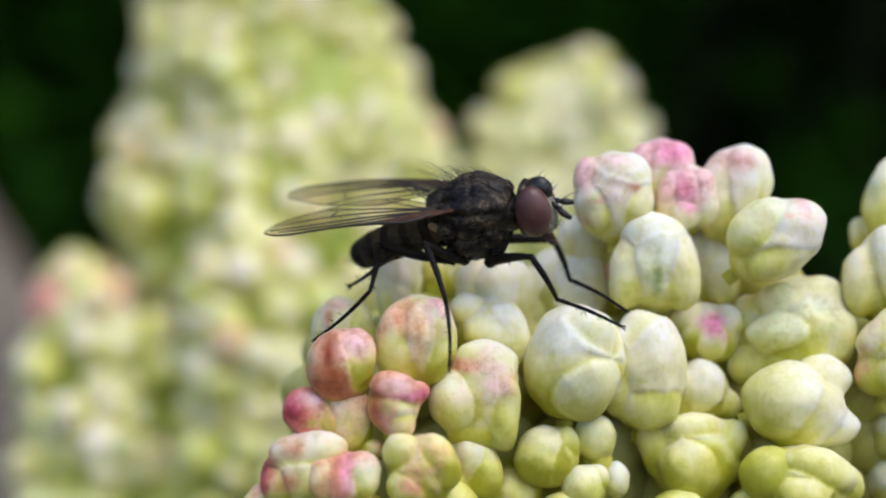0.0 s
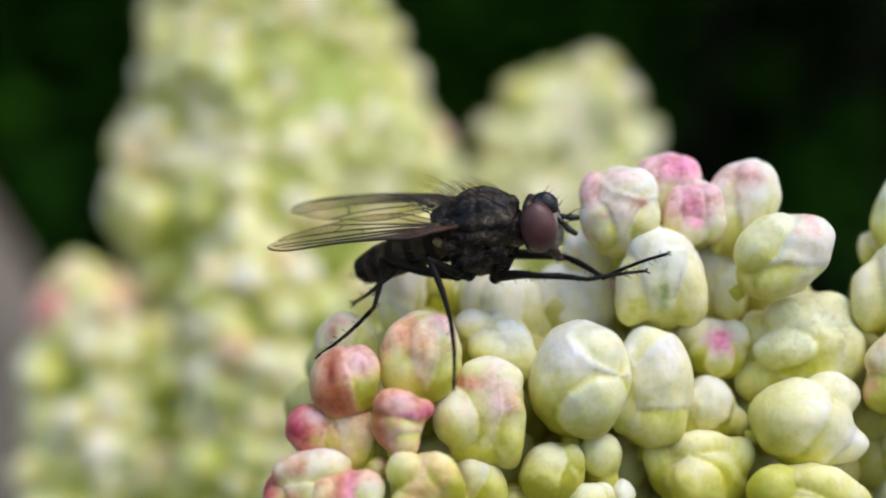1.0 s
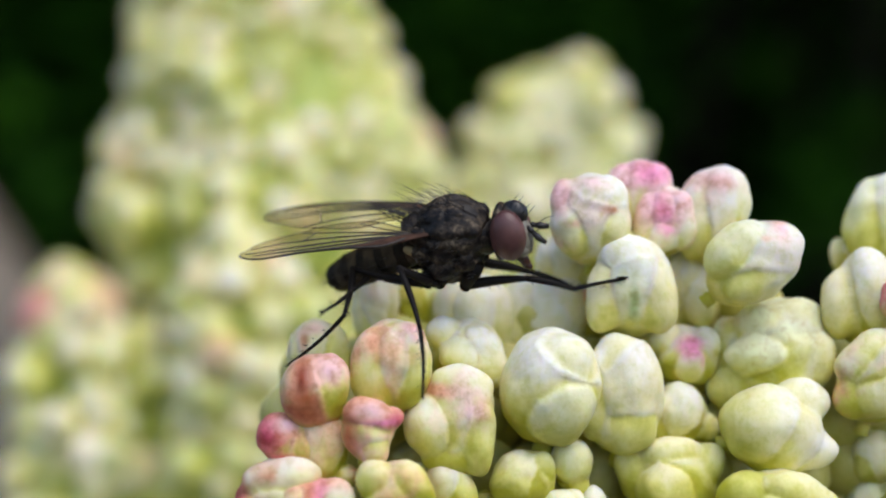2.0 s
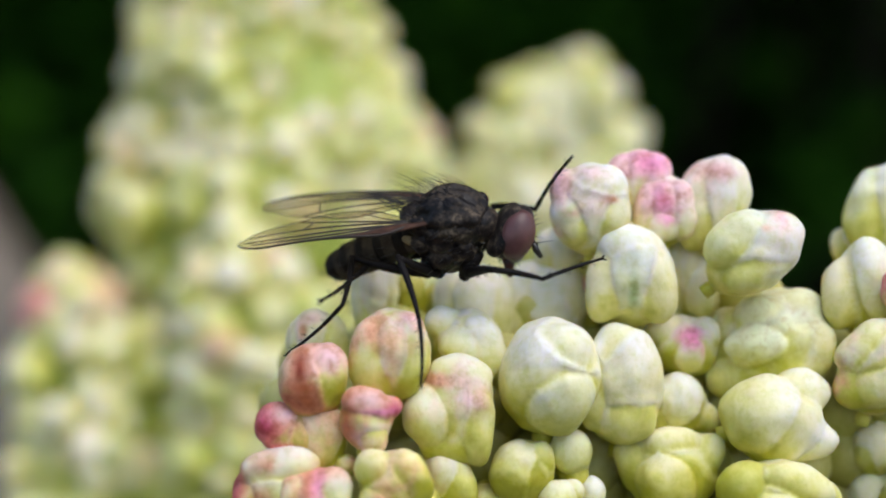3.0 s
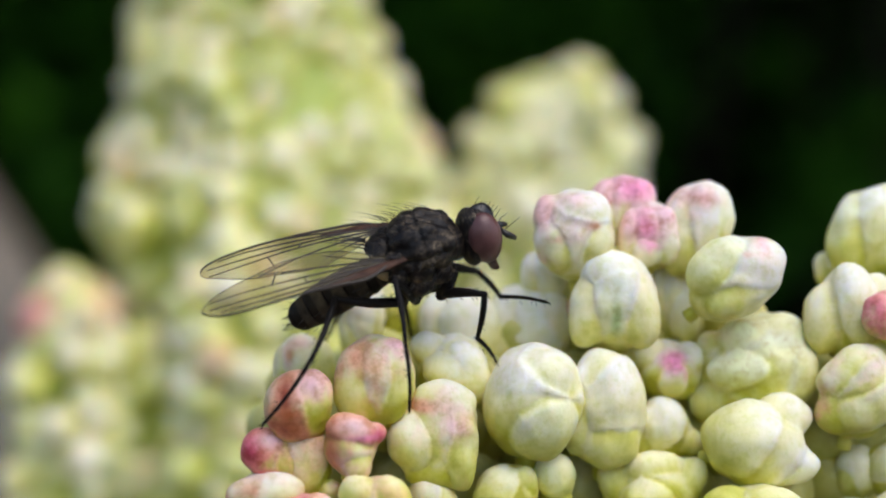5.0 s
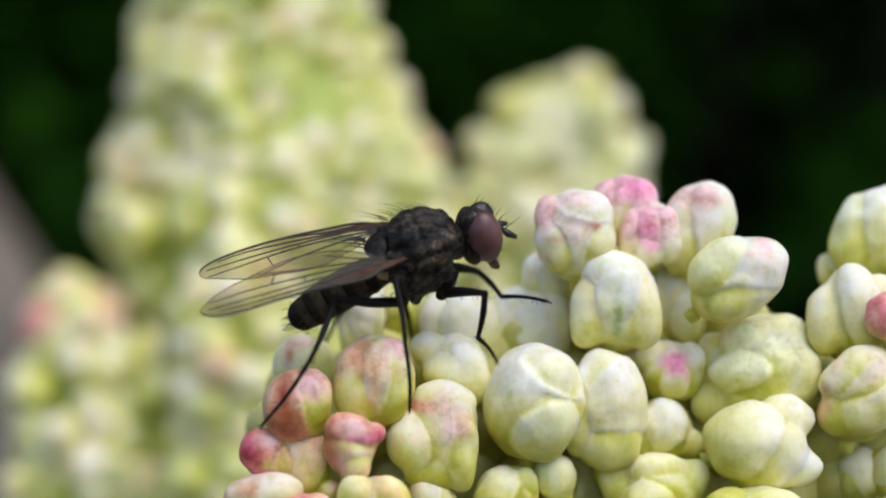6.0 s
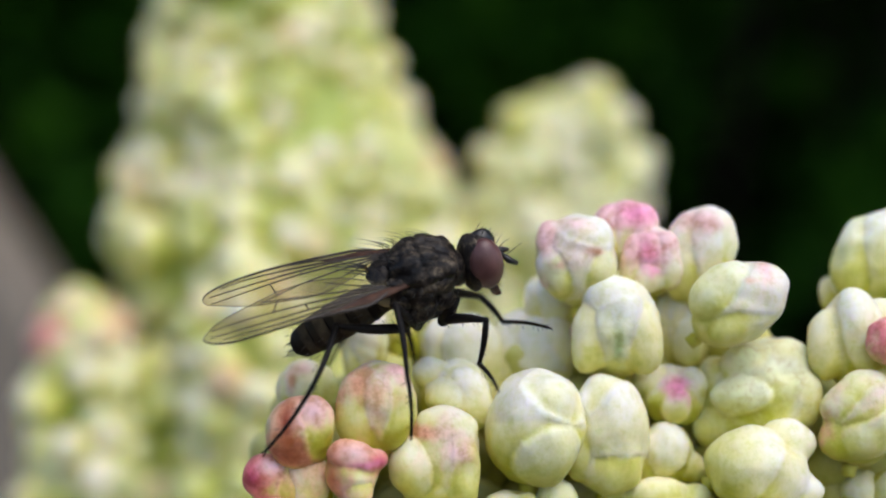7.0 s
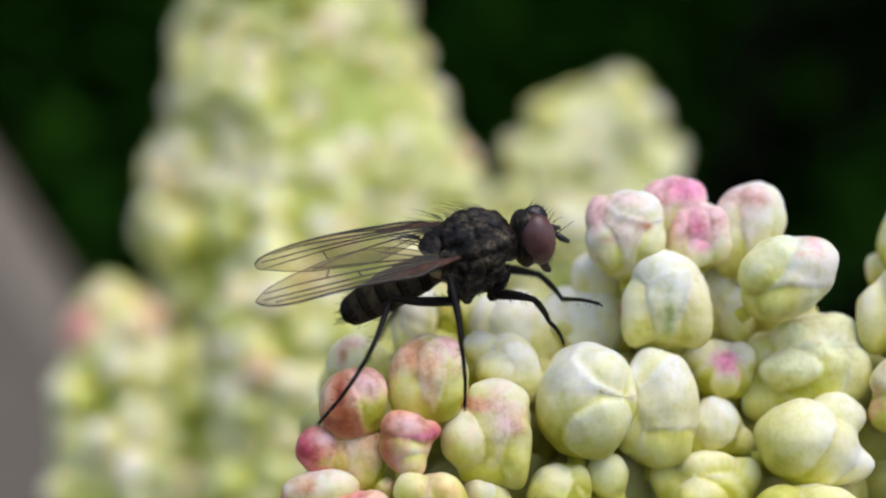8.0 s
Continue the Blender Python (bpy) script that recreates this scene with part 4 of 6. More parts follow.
bud(branch, -3.50, -0.50, -4.59, 1.42, 1.21, (-0.85, -0.30, 0.53), PEACH, 0.55, folds=[
    (-3.68, -0.66, -4.40, 1.09, 1.09, -50), (-3.16, -0.69, -4.62, 1.09, 0.91, -70)], spots=[
    (-3.94, -4.32, 0.40, 0.56, ROSE, 1.27), (-3.61, -4.97, 0.37, 0.16, ROSE, 1.05), (-3.42, -4.10, 0.39, 0.19, PALE_PINK, 0.60)])
bud(branch, -1.64, -1.10, -4.21, 1.45, 1.22, (0.14, -0.30, 0.99), PEACH, 0.60, folds=[
    (-1.59, -1.38, -3.85, 0.79, 1.25, 14), (-1.12, -1.19, -3.95, 0.69, 0.56, 60), (-1.49, -1.36, -4.64, 0.81, 0.76, 0)], spots=[
    (-2.05, -4.18, 0.31, 0.64, RUST, 0.95), (-1.00, -3.98, 0.23, 0.23, ROSE, 0.85), (-1.31, -4.01, 0.37, 0.09, PINK, 0.95), (-1.44, -4.68, 0.38, 0.34, PALE_PINK, 0.60), (-1.54, -3.72, 0.37, 0.21, PALE_PINK, 0.60)])
bud(branch, -1.11, -0.10, -2.90, 2.30, 1.92, (0.00, -0.30, 1.00), PEACH, 0.40, folds=[
    (-1.44, -0.48, -2.93, 2.14, 1.33, -4), (-0.80, -0.43, -2.12, 0.81, 1.15, 8), (-0.69, -0.54, -2.94, 1.95, 1.04, 5)], spots=[
    (-1.50, -2.49, 0.34, 0.59, TAN, 0.60), (-1.18, -2.85, 0.23, 0.59, TAN, 0.50), (-1.67, -2.23, 0.31, 0.38, PEACH, 0.70), (-0.67, -2.01, 0.50, 0.25, PALE_PINK, 0.70), (-1.61, -3.01, 0.22, 0.47, PEACH, 0.40)])
bud(branch, 0.36, 0.10, -4.23, 2.69, 1.96, (0.07, -0.30, 1.00), PEACH, 0.24, folds=[
    (0.54, -0.32, -3.23, 0.94, 1.57, 14), (-0.19, -0.36, -4.23, 1.47, 1.39, 0), (0.88, -0.47, -4.28, 2.31, 0.92, -4), (0.22, -0.35, -4.99, 0.92, 1.44, 0)], spots=[
    (-0.10, -3.39, 0.53, 0.20, PEACH, 0.75), (0.75, -3.86, 0.41, 0.53, PALE_PINK, 0.60), (0.75, -3.10, 0.47, 0.22, PALE_PINK, 0.40), (-0.30, -3.94, 0.41, 0.38, PEACH, 0.35)])
bud(branch, 0.73, 1.00, -2.76, 1.93, 1.79, (0.37, -0.30, 0.93), folds=[
    (0.23, 0.80, -2.23, 0.95, 1.30, 30), (0.56, 0.40, -2.66, 0.89, 1.13, 10), (1.10, 0.50, -2.71, 1.65, 1.00, -26)])
bud(branch, -1.64, 2.80, -1.83, 2.43, 1.00, (0.00, -0.30, 1.00), folds=[
    (-1.81, 2.70, -1.73, 2.14, 0.86, -4), (-1.35, 2.70, -1.51, 1.85, 0.71, 6)], lit_tone=0.20)
bud(branch, -0.69, 3.20, -1.61, 1.77, 0.79, (0.00, -0.30, 1.00), lit_tone=-0.7)
bud(branch, 0.98, 2.80, -1.94, 2.36, 1.64, (0.00, -0.30, 1.00), folds=[
    (0.40, 2.70, -1.80, 2.14, 1.08, -3), (1.38, 2.60, -1.86, 2.13, 1.22, -6)], lit_tone=0.24)
bud(branch, 2.86, 3.10, -1.86, 2.52, 2.05, (0.10, -0.30, 0.99), folds=[
    (3.31, 2.58, -1.43, 1.63, 1.15, -18), (2.17, 2.80, -1.80, 2.41, 1.32, 12), (2.84, 2.68, -2.38, 1.29, 1.58, 0)], lit_tone=0.26)
bud(branch, 2.64, 0.30, -3.42, 2.86, 2.46, (0.10, -0.30, 0.99), folds=[
    (2.77, -0.19, -3.65, 2.12, 1.78, 10), (2.85, -0.07, -2.92, 1.83, 1.81, 20)], lit_tone=0.14)
bud(branch, 4.45, 0.70, -3.67, 2.98, 1.94, (0.07, -0.30, 1.00), folds=[
    (4.49, 0.42, -4.32, 1.52, 1.60, 10), (4.33, 0.50, -2.91, 1.63, 1.52, 0), (3.85, 0.35, -3.63, 2.27, 1.04, 8)], lit_tone=0.14)
bud(branch, 5.87, 1.30, -4.20, 1.70, 1.39, (0.10, -0.30, 0.99), folds=[
    (5.84, 1.03, -4.06, 1.40, 1.18, 10), (5.40, 1.09, -4.30, 1.37, 0.82, 4), (6.56, 1.26, -4.52, 0.79, 0.79, 50)])
bud(branch, 5.68, 0.90, -5.83, 2.17, 2.06, (0.00, -0.30, 1.00), folds=[
    (5.46, 0.32, -5.92, 1.48, 1.48, 0), (4.73, 0.84, -5.57, 1.56, 0.94, -20), (5.57, 0.53, -5.04, 0.97, 1.45, 0), (6.42, 0.60, -5.36, 1.40, 0.89, 26)], lit_tone=-0.28)
bud(branch, 2.01, 0.20, -5.62, 1.54, 1.51, (0.31, -0.30, 0.95), folds=[
    (1.85, -0.03, -5.58, 1.48, 1.30, 20), (2.42, -0.10, -5.29, 0.93, 0.66, 10)], lit_tone=-0.28)
bud(branch, 3.23, 0.60, -5.37, 1.50, 0.85, (0.21, -0.30, 0.98), folds=[
    (3.15, 0.40, -5.17, 1.08, 1.08, 10), (3.30, 0.50, -5.80, 0.87, 0.65, 0)], lit_tone=-0.10)
bud(branch, 2.90, 0.10, -6.41, 1.21, 0.94, (0.00, -0.30, 1.00), folds=[
    (2.79, -0.10, -6.30, 1.07, 1.01, 0), (3.13, 0.00, -6.15, 0.80, 0.62, 20)], lit_tone=-0.12)
bud(branch, 3.68, 0.50, -6.26, 1.03, 0.60, (0.00, -0.30, 1.00), folds=[
    (3.66, 0.35, -6.21, 0.92, 0.65, 4)])
bud(branch, -3.67, -0.80, -5.78, 1.72, 2.04, (-0.34, -0.30, 0.94), TAN, 0.26, folds=[
    (-3.55, -1.36, -5.27, 0.97, 1.96, -6), (-4.13, -1.25, -6.03, 1.17, 1.09, 0), (-3.18, -1.34, -5.98, 1.04, 0.92, 10)], spots=[
    (-4.56, -5.88, 0.24, 0.52, ROSE, 1.20), (-3.75, -5.24, 0.52, 0.21, TAN, 0.62), (-4.07, -5.94, 0.46, 0.34, TAN, 0.60), (-2.99, -5.24, 0.40, 0.21, PALE_PINK, 0.30)])
bud(branch, -2.80, -1.40, -5.92, 1.33, 1.33, (0.00, -0.30, 1.00), PEACH, 0.60, folds=[
    (-2.36, -1.61, -5.78, 1.18, 0.93, 6), (-3.19, -1.69, -5.90, 1.06, 0.78, -10)], spots=[
    (-2.87, -5.78, 0.12, 0.57, RUST, 1.27), (-2.64, -5.73, 0.18, 0.51, PINK, 0.85), (-3.22, -5.93, 0.39, 0.39, PEACH, 0.75), (-2.21, -5.83, 0.30, 0.45, PALE_PINK, 0.25)])
bud(branch, -1.00, -1.30, -5.75, 1.70, 1.57, (-0.17, -0.30, 0.98), PEACH, 0.32, folds=[
    (-1.43, -1.58, -5.27, 0.98, 0.98, 0), (-0.63, -1.65, -5.47, 1.46, 0.96, -26), (-1.28, -1.66, -6.05, 0.98, 1.06, 0)], lit_tone=-0.28, spots=[
    (-1.14, -5.95, 0.45, 0.33, PEACH, 0.70), (-0.58, -5.89, 0.18, 0.45, PALE_PINK, 0.70), (-1.58, -5.07, 0.30, 0.24, PALE_PINK, 0.20)])
bud(branch, 0.28, -0.20, -5.80, 1.86, 1.06, (-0.34, -0.30, 0.94), (0.66, 0.33, 0.19), 0.28, folds=[
    (0.38, -0.30, -5.78, 1.72, 1.03, -16), (-0.28, -0.30, -6.10, 1.46, 0.93, -24)], lit_tone=-0.10)
bud(branch, 1.17, 0.60, -6.66, 1.64, 1.35, (0.10, -0.70, 0.50), roll=10, lit_tone=-0.7)
bud(branch, 3.75, 1.30, 0.59, 2.31, 1.92, (-0.05, -0.30, 1.00), PEACH, 0.10, folds=[
    (3.86, 0.94, 1.11, 1.31, 1.50, -14), (3.07, 0.99, 0.94, 1.41, 0.79, -8), (3.32, 0.94, 0.40, 1.50, 1.22, -10), (4.11, 0.83, 0.43, 1.41, 1.06, 8)], lit_tone=0.28, spots=[
    (2.94, 1.22, 0.29, 0.59, PALE_PINK, 0.80), (3.67, 1.49, 0.49, 0.23, PALE_PINK, 0.45), (3.32, 0.49, 0.26, 0.15, ORANGE, 0.80), (4.11, 0.81, 0.29, 0.11, ORANGE, 0.75), (3.67, 0.63, 0.49, 0.42, PALE_PINK, 0.35), (2.85, 0.02, 0.23, 0.26, PALE_PINK, 0.60)])
bud(branch, 5.12, 2.10, 1.19, 1.94, 1.43, (0.00, -0.30, 1.00), PALE_PINK, 0.40, folds=[
    (4.68, 1.95, 1.28, 1.57, 1.07, -12), (5.32, 1.79, 1.28, 1.57, 1.01, 14)], lit_tone=0.28, spots=[
    (5.16, 1.75, 0.61, 0.34, PINK, 0.82), (4.51, 1.65, 0.34, 0.34, PALE_PINK, 0.80), (4.79, 0.88, 0.37, 0.34, PEACH, 0.20)])
bud(branch, 5.65, 1.70, 0.57, 1.80, 1.44, (0.00, -0.30, 1.00), PALE_PINK, 0.35, folds=[
    (5.17, 1.44, 0.59, 1.50, 0.80, 10), (5.97, 1.30, 0.59, 1.52, 0.78, -8), (5.51, 1.28, 0.20, 0.86, 0.78, 0)], lit_tone=0.28, spots=[
    (5.44, 0.89, 0.30, 0.37, PINK, 0.95), (5.58, 0.34, 0.40, 0.30, PINK, 0.55), (5.83, 1.07, 0.37, 0.20, PALE_PINK, 0.85), (5.00, 1.00, 0.23, 0.40, PALE_PINK, 0.70)])
bud(branch, 6.89, 1.80, 0.68, 2.66, 1.50, (0.16, -0.30, 0.99), PALE_PINK, 0.16, folds=[
    (6.51, 1.67, 0.73, 2.44, 1.30, 10), (7.29, 1.43, 1.12, 1.61, 0.86, -4)], lit_tone=0.28, spots=[
    (6.68, 1.51, 0.67, 0.30, PALE_PINK, 0.75), (6.54, 1.14, 0.33, 0.43, PEACH, 0.35)])
bud(branch, 7.58, 0.50, -0.47, 2.58, 1.74, (0.77, -0.30, 0.64), PEACH, 0.10, folds=[
    (7.21, 0.31, -0.16, 2.00, 1.41, 62), (7.59, 0.13, -0.74, 2.00, 1.14, 56)], lit_tone=0.28, spots=[
    (7.64, 0.12, 0.19, 0.11, ORANGE, 0.40), (8.07, 0.33, 0.22, 0.32, PALE_PINK, 0.65)])
bud(branch, 4.72, 1.10, -1.05, 2.46, 1.97, (0.00, -0.30, 1.00), OLIVE, 0.00, folds=[
    (4.05, 0.77, -1.20, 2.03, 1.08, 8), (5.18, 0.63, -1.20, 2.03, 1.11, -8), (4.61, 0.78, -0.34, 1.24, 1.59, 0)], lit_tone=0.24, spots=[
    (4.63, -1.36, 0.18, 0.68, OLIVE, 0.62)])
bud(branch, 6.33, 2.30, -1.19, 1.97, 0.93, (0.00, -0.30, 1.00), folds=[
    (6.54, 2.10, -1.29, 1.68, 0.87, -6), (6.00, 2.20, -0.93, 1.69, 0.73, 6)], lit_tone=0.28)
bud(branch, 6.12, 1.70, -2.77, 1.55, 1.66, (0.31, -0.30, 0.95), PALE_PINK, 0.14, folds=[
    (5.59, 1.52, -2.40, 0.99, 1.08, 8), (6.63, 1.32, -2.40, 0.91, 0.55, -24), (6.12, 1.30, -2.87, 1.11, 1.05, 10)], spots=[
    (6.17, -2.51, 0.46, 0.33, PINK, 0.85), (6.50, -2.87, 0.20, 0.30, PINK, 0.60), (5.67, -3.29, 0.40, 0.17, PEACH, 0.30)])
bud(branch, 8.43, 1.90, -2.81, 2.89, 2.78, (0.10, -0.30, 0.99), PALE_GREEN, 0.45, folds=[
    (8.92, 1.32, -1.79, 1.07, 1.26, 14), (7.93, 1.25, -1.92, 1.04, 1.43, -4), (7.98, 0.93, -2.69, 0.99, 2.41, -4), (9.25, 0.97, -2.85, 1.51, 0.80, 12), (7.57, 1.49, -3.57, 1.18, 2.06, -4), (7.08, 1.74, -2.58, 1.92, 0.82, -4)], spots=[
    (7.20, -2.03, 0.23, 0.30, PEACH, 0.40)])
bud(branch, 8.02, 0.40, -4.54, 2.28, 1.98, (0.97, -0.30, 0.24), folds=[
    (7.72, 0.21, -4.31, 1.98, 2.14, 10), (8.70, 0.49, -3.73, 1.16, 1.48, 10), (8.75, 0.17, -5.00, 0.87, 1.67, -16)], lit_tone=0.04)
bud(branch, 9.87, 2.40, -5.33, 1.73, 1.16, (0.70, -0.20, -0.20), roll=30, lit_tone=-0.7)
bud(branch, 7.96, -0.20, -6.28, 2.00, 2.00, (0.64, -0.30, 0.77), folds=[
    (7.24, -0.34, -6.01, 1.45, 1.53, 28), (8.28, -0.66, -5.83, 1.17, 1.79, 16), (9.06, -0.29, -6.19, 1.06, 0.80, -20), (7.80, -0.96, -6.37, 0.91, 1.30, 0)], lit_tone=-0.28)
bud(branch, 3.22, 2.80, -0.54, 1.72, 1.23, (-0.14, -0.30, 0.99), folds=[
    (2.92, 2.68, -0.48, 1.42, 0.91, -8), (3.53, 2.70, -0.59, 1.43, 0.86, 6)], lit_tone=0.25)
bud(branch, 3.84, 2.70, -1.52, 1.31, 0.91, (-0.20, -0.20, 0.90), (0.85, 0.28, 0.46), 0.50, lit_tone=-0.7)
bud(branch, 7.56, 3.00, -4.31, 2.19, 1.58, (0.20, -0.50, 0.70), lit_tone=-0.7)
bud(branch, 4.78, 4.00, -6.97, 1.96, 1.49, (0.10, -0.60, 0.50), lit_tone=-0.7)
bud(branch, 7.56, 3.00, -6.07, 1.76, 1.45, (0.10, -0.60, 0.60), lit_tone=-0.7)
bud(branch, -2.66, -0.55, -4.72, 1.97, 1.11, (-0.10, -0.30, 0.99), PEACH, 0.40, folds=[
    (-2.83, -0.65, -4.66, 1.71, 0.73, -8, PEACH, 0.45), (-2.44, -0.65, -4.79, 1.57, 0.66, 4, PEACH, 0.35)])
bud(branch, -2.12, -0.80, -5.36, 0.78, 0.54, (0.20, -0.80, 0.50), (0.72, 0.18, 0.22), 0.45, lit_tone=-0.7)
bud(branch, -4.47, -0.70, -6.68, 1.44, 1.18, (-0.60, -0.50, 0.30), (0.85, 0.28, 0.46), 0.50, lit_tone=-0.7)
bud(branch, -0.29, -0.60, -6.77, 1.71, 1.30, (0.10, -0.70, 0.50), lit_tone=-0.7)
bud(branch, -2.23, -1.30, -6.89, 1.67, 1.27, (-0.10, -0.80, 0.40), (0.78, 0.42, 0.36), 0.40, lit_tone=-0.7)
bud(branch, 2.41, 0.10, -7.18, 1.75, 1.45, (0.00, -0.70, 0.50), lit_tone=-0.7)
bud(branch, 6.91, 0.30, -7.15, 1.89, 1.46, (0.00, -0.70, 0.50), lit_tone=-0.7)
bud(branch, 5.13, 0.20, -7.13, 1.89, 1.45, (0.00, -0.70, 0.50), lit_tone=-0.7)
bud(side_branch, 11.41, 2.40, 0.55, 2.59, 1.73, (-0.03, -0.30, 1.00), folds=[
    (10.84, 2.20, 0.58, 2.29, 1.26, 10), (11.77, 2.20, 0.73, 2.36, 1.37, -6)])
bud(side_branch, 10.50, 2.90, -0.38, 1.23, 0.76, (-0.40, -0.10, 0.80), lit_tone=-0.3)
bud(side_branch, 10.42, 1.20, -1.34, 2.50, 1.60, (-0.07, -0.30, 1.00), folds=[
    (9.75, 0.95, -1.47, 1.93, 0.99, 4), (10.48, 0.80, -1.11, 2.06, 1.21, -10), (11.28, 1.10, -1.20, 1.94, 0.97, -12)])
bud(side_branch, 11.16, 0.40, -1.39, 1.42, 1.03, (-0.34, -0.30, 0.94), (0.76, 0.34, 0.30), 0.55, folds=[
    (10.98, 0.20, -1.35, 1.13, 1.02, -10, (0.72, 0.18, 0.22), 0.60), (11.51, 0.30, -1.46, 1.08, 0.81, 10, (0.72, 0.18, 0.22), 0.50)])
bud(side_branch, 10.52, 0.60, -3.22, 2.45, 1.77, (0.17, -0.30, 0.98), (0.78, 0.42, 0.36), 0.40, folds=[
    (10.28, 0.30, -2.65, 1.89, 1.13, 58, (0.78, 0.42, 0.36), 0.22), (10.72, 0.22, -3.35, 2.02, 1.35, 58, (0.78, 0.42, 0.36), 0.10), (9.88, 0.40, -3.67, 1.14, 1.03, 10, (0.72, 0.18, 0.22), 0.45), (9.71, 0.18, -2.94, 0.70, 0.40, 12, (0.50, 0.15, 0.055), 0.80)])
bud(side_branch, 10.79, 1.50, -5.28, 1.54, 1.20, (-0.10, -0.50, 0.60), lit_tone=-0.3)
bud(side_branch, 11.39, 1.00, -5.08, 1.52, 1.12, (0.20, -0.70, 0.40), lit_tone=-0.3)
bud(side_branch, 10.79, 1.70, -6.53, 1.55, 1.27, (-0.30, -0.60, 0.50), lit_tone=-0.3)
bud(side_branch, 11.48, 0.50, -6.38, 2.04, 1.59, (0.10, -0.70, 0.40), lit_tone=-0.3)
bud(side_branch, 12.08, 1.00, -3.14, 2.21, 1.74, (0.40, -0.50, 0.60), lit_tone=-0.3)
bud(side_branch, 12.47, 2.00, -0.35, 2.27, 1.66, (0.40, -0.20, 0.90), lit_tone=-0.3)

# buds further in, round the branch's stem, that close it behind the front ones
EDGE = [(-4.8, -5.6), (-3.2, -2.9), (-1.8, -1.8), (0.0, -1.8), (2.7, -1.8), (3.6, -0.1), (5.2, 0.8), (6.9, 0.6), (8.2, -0.5), (8.9, -2.1), (10.0, -2.1), (11.2, -0.5), (13.5, -0.4), (13.5, -8.8), (-5.3, -8.8)]


def within(x, z):
    odd = False
    for (xa, za), (xb, zb) in zip(EDGE, EDGE[1:] + EDGE[:1]):
        if (za > z) != (zb > z) and x < (xb - xa) * (z - za) / (zb - za) + xa:
            odd = not odd
    return odd


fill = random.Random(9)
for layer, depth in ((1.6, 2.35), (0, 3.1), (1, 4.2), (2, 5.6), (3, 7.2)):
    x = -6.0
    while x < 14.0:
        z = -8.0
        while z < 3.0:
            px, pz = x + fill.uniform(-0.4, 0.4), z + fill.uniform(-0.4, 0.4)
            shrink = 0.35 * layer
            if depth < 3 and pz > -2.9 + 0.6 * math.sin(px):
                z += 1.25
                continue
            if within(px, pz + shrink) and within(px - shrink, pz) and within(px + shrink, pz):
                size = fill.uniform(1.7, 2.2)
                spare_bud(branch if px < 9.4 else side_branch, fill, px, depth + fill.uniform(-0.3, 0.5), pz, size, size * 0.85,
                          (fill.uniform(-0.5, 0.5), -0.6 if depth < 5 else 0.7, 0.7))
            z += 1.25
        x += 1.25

fly = make_fly()
head = make_head(fly)
right_wing, left_wing = make_wing(fly, -1), make_wing(fly, 1)
leg_rng = random.Random(6)
right_front_femur = leg_part(fly, "front_femur", 1.45, 0.118, 0.074, leg_rng)
right_front_tibia = leg_part(fly, "front_tibia", 1.15, 0.072, 0.050, leg_rng)
right_front_foot = leg_part(fly, "front_foot", 1.62, 0.050, 0.032, leg_rng, joints=5, claw=True)
left_front_femur = leg_part(fly, "front_femur", 1.45, 0.118, 0.074, leg_rng)
left_front_tibia = leg_part(fly, "front_tibia", 1.15, 0.072, 0.050, leg_rng)
left_front_foot = leg_part(fly, "front_foot", 1.62, 0.050, 0.032, leg_rng, joints=5, claw=True)
right_middle_femur = leg_part(fly, "middle_femur", 1.30, 0.118, 0.074, leg_rng)
right_middle_tibia = leg_part(fly, "middle_tibia", 1.62, 0.072, 0.050, leg_rng)
right_middle_foot = leg_part(fly, "middle_foot", 1.55, 0.050, 0.032, leg_rng, joints=5, claw=True)
left_middle_femur = leg_part(fly, "middle_femur", 1.30, 0.118, 0.074, leg_rng)
left_middle_tibia = leg_part(fly, "middle_tibia", 1.60, 0.072, 0.050, leg_rng)
left_middle_foot = leg_part(fly, "middle_foot", 1.50, 0.050, 0.032, leg_rng, joints=5, claw=True)
right_hind_femur = leg_part(fly, "hind_femur", 1.75, 0.118, 0.074, leg_rng)
right_hind_tibia = leg_part(fly, "hind_tibia", 1.72, 0.072, 0.050, leg_rng)
right_hind_foot = leg_part(fly, "hind_foot", 1.85, 0.050, 0.032, leg_rng, joints=5, claw=True)
left_hind_femur = leg_part(fly, "hind_femur", 1.45, 0.118, 0.074, leg_rng)
left_hind_tibia = leg_part(fly, "hind_tibia", 1.65, 0.072, 0.050, leg_rng)
left_hind_foot = leg_part(fly, "hind_foot", 1.75, 0.050, 0.032, leg_rng, joints=5, claw=True)


def coxa(side, x0, z0, x1, z1):
    """The short stout piece between the body and a leg."""
    bm = bmesh.new()
    tube(bm, [(x0, 0.34 * side, z0), ((x0 + x1) / 2, 0.42 * side, (z0 + z1) / 2), (x1, 0.45 * side, z1)], [0.20, 0.21, 0.14], 12)
    blob(bm, (x1, 0.45 * side, z1), (0.15, 0.14, 0.15), seg=12)
    part("coxa", bm, LEG, fly)


for side in (-1, 1):
    coxa(side, 0.75, -0.55, 0.42 if side < 0 else 0.55, -1.12 if side < 0 else -0.95)
    coxa(side, -0.05, -0.75, -0.20, -1.05)
    coxa(side, -0.40, -0.70, -0.50, -1.05)


def fly_pose(x, y, z, rx, ry, rz):
    return pose(x * MM, y * MM, z * MM, rx, ry, rz)


def head_pose(rx, ry, rz, dip=0.0):
    return pose(1.50 * MM, 0, (0.12 - dip) * MM, rx, ry, rz)


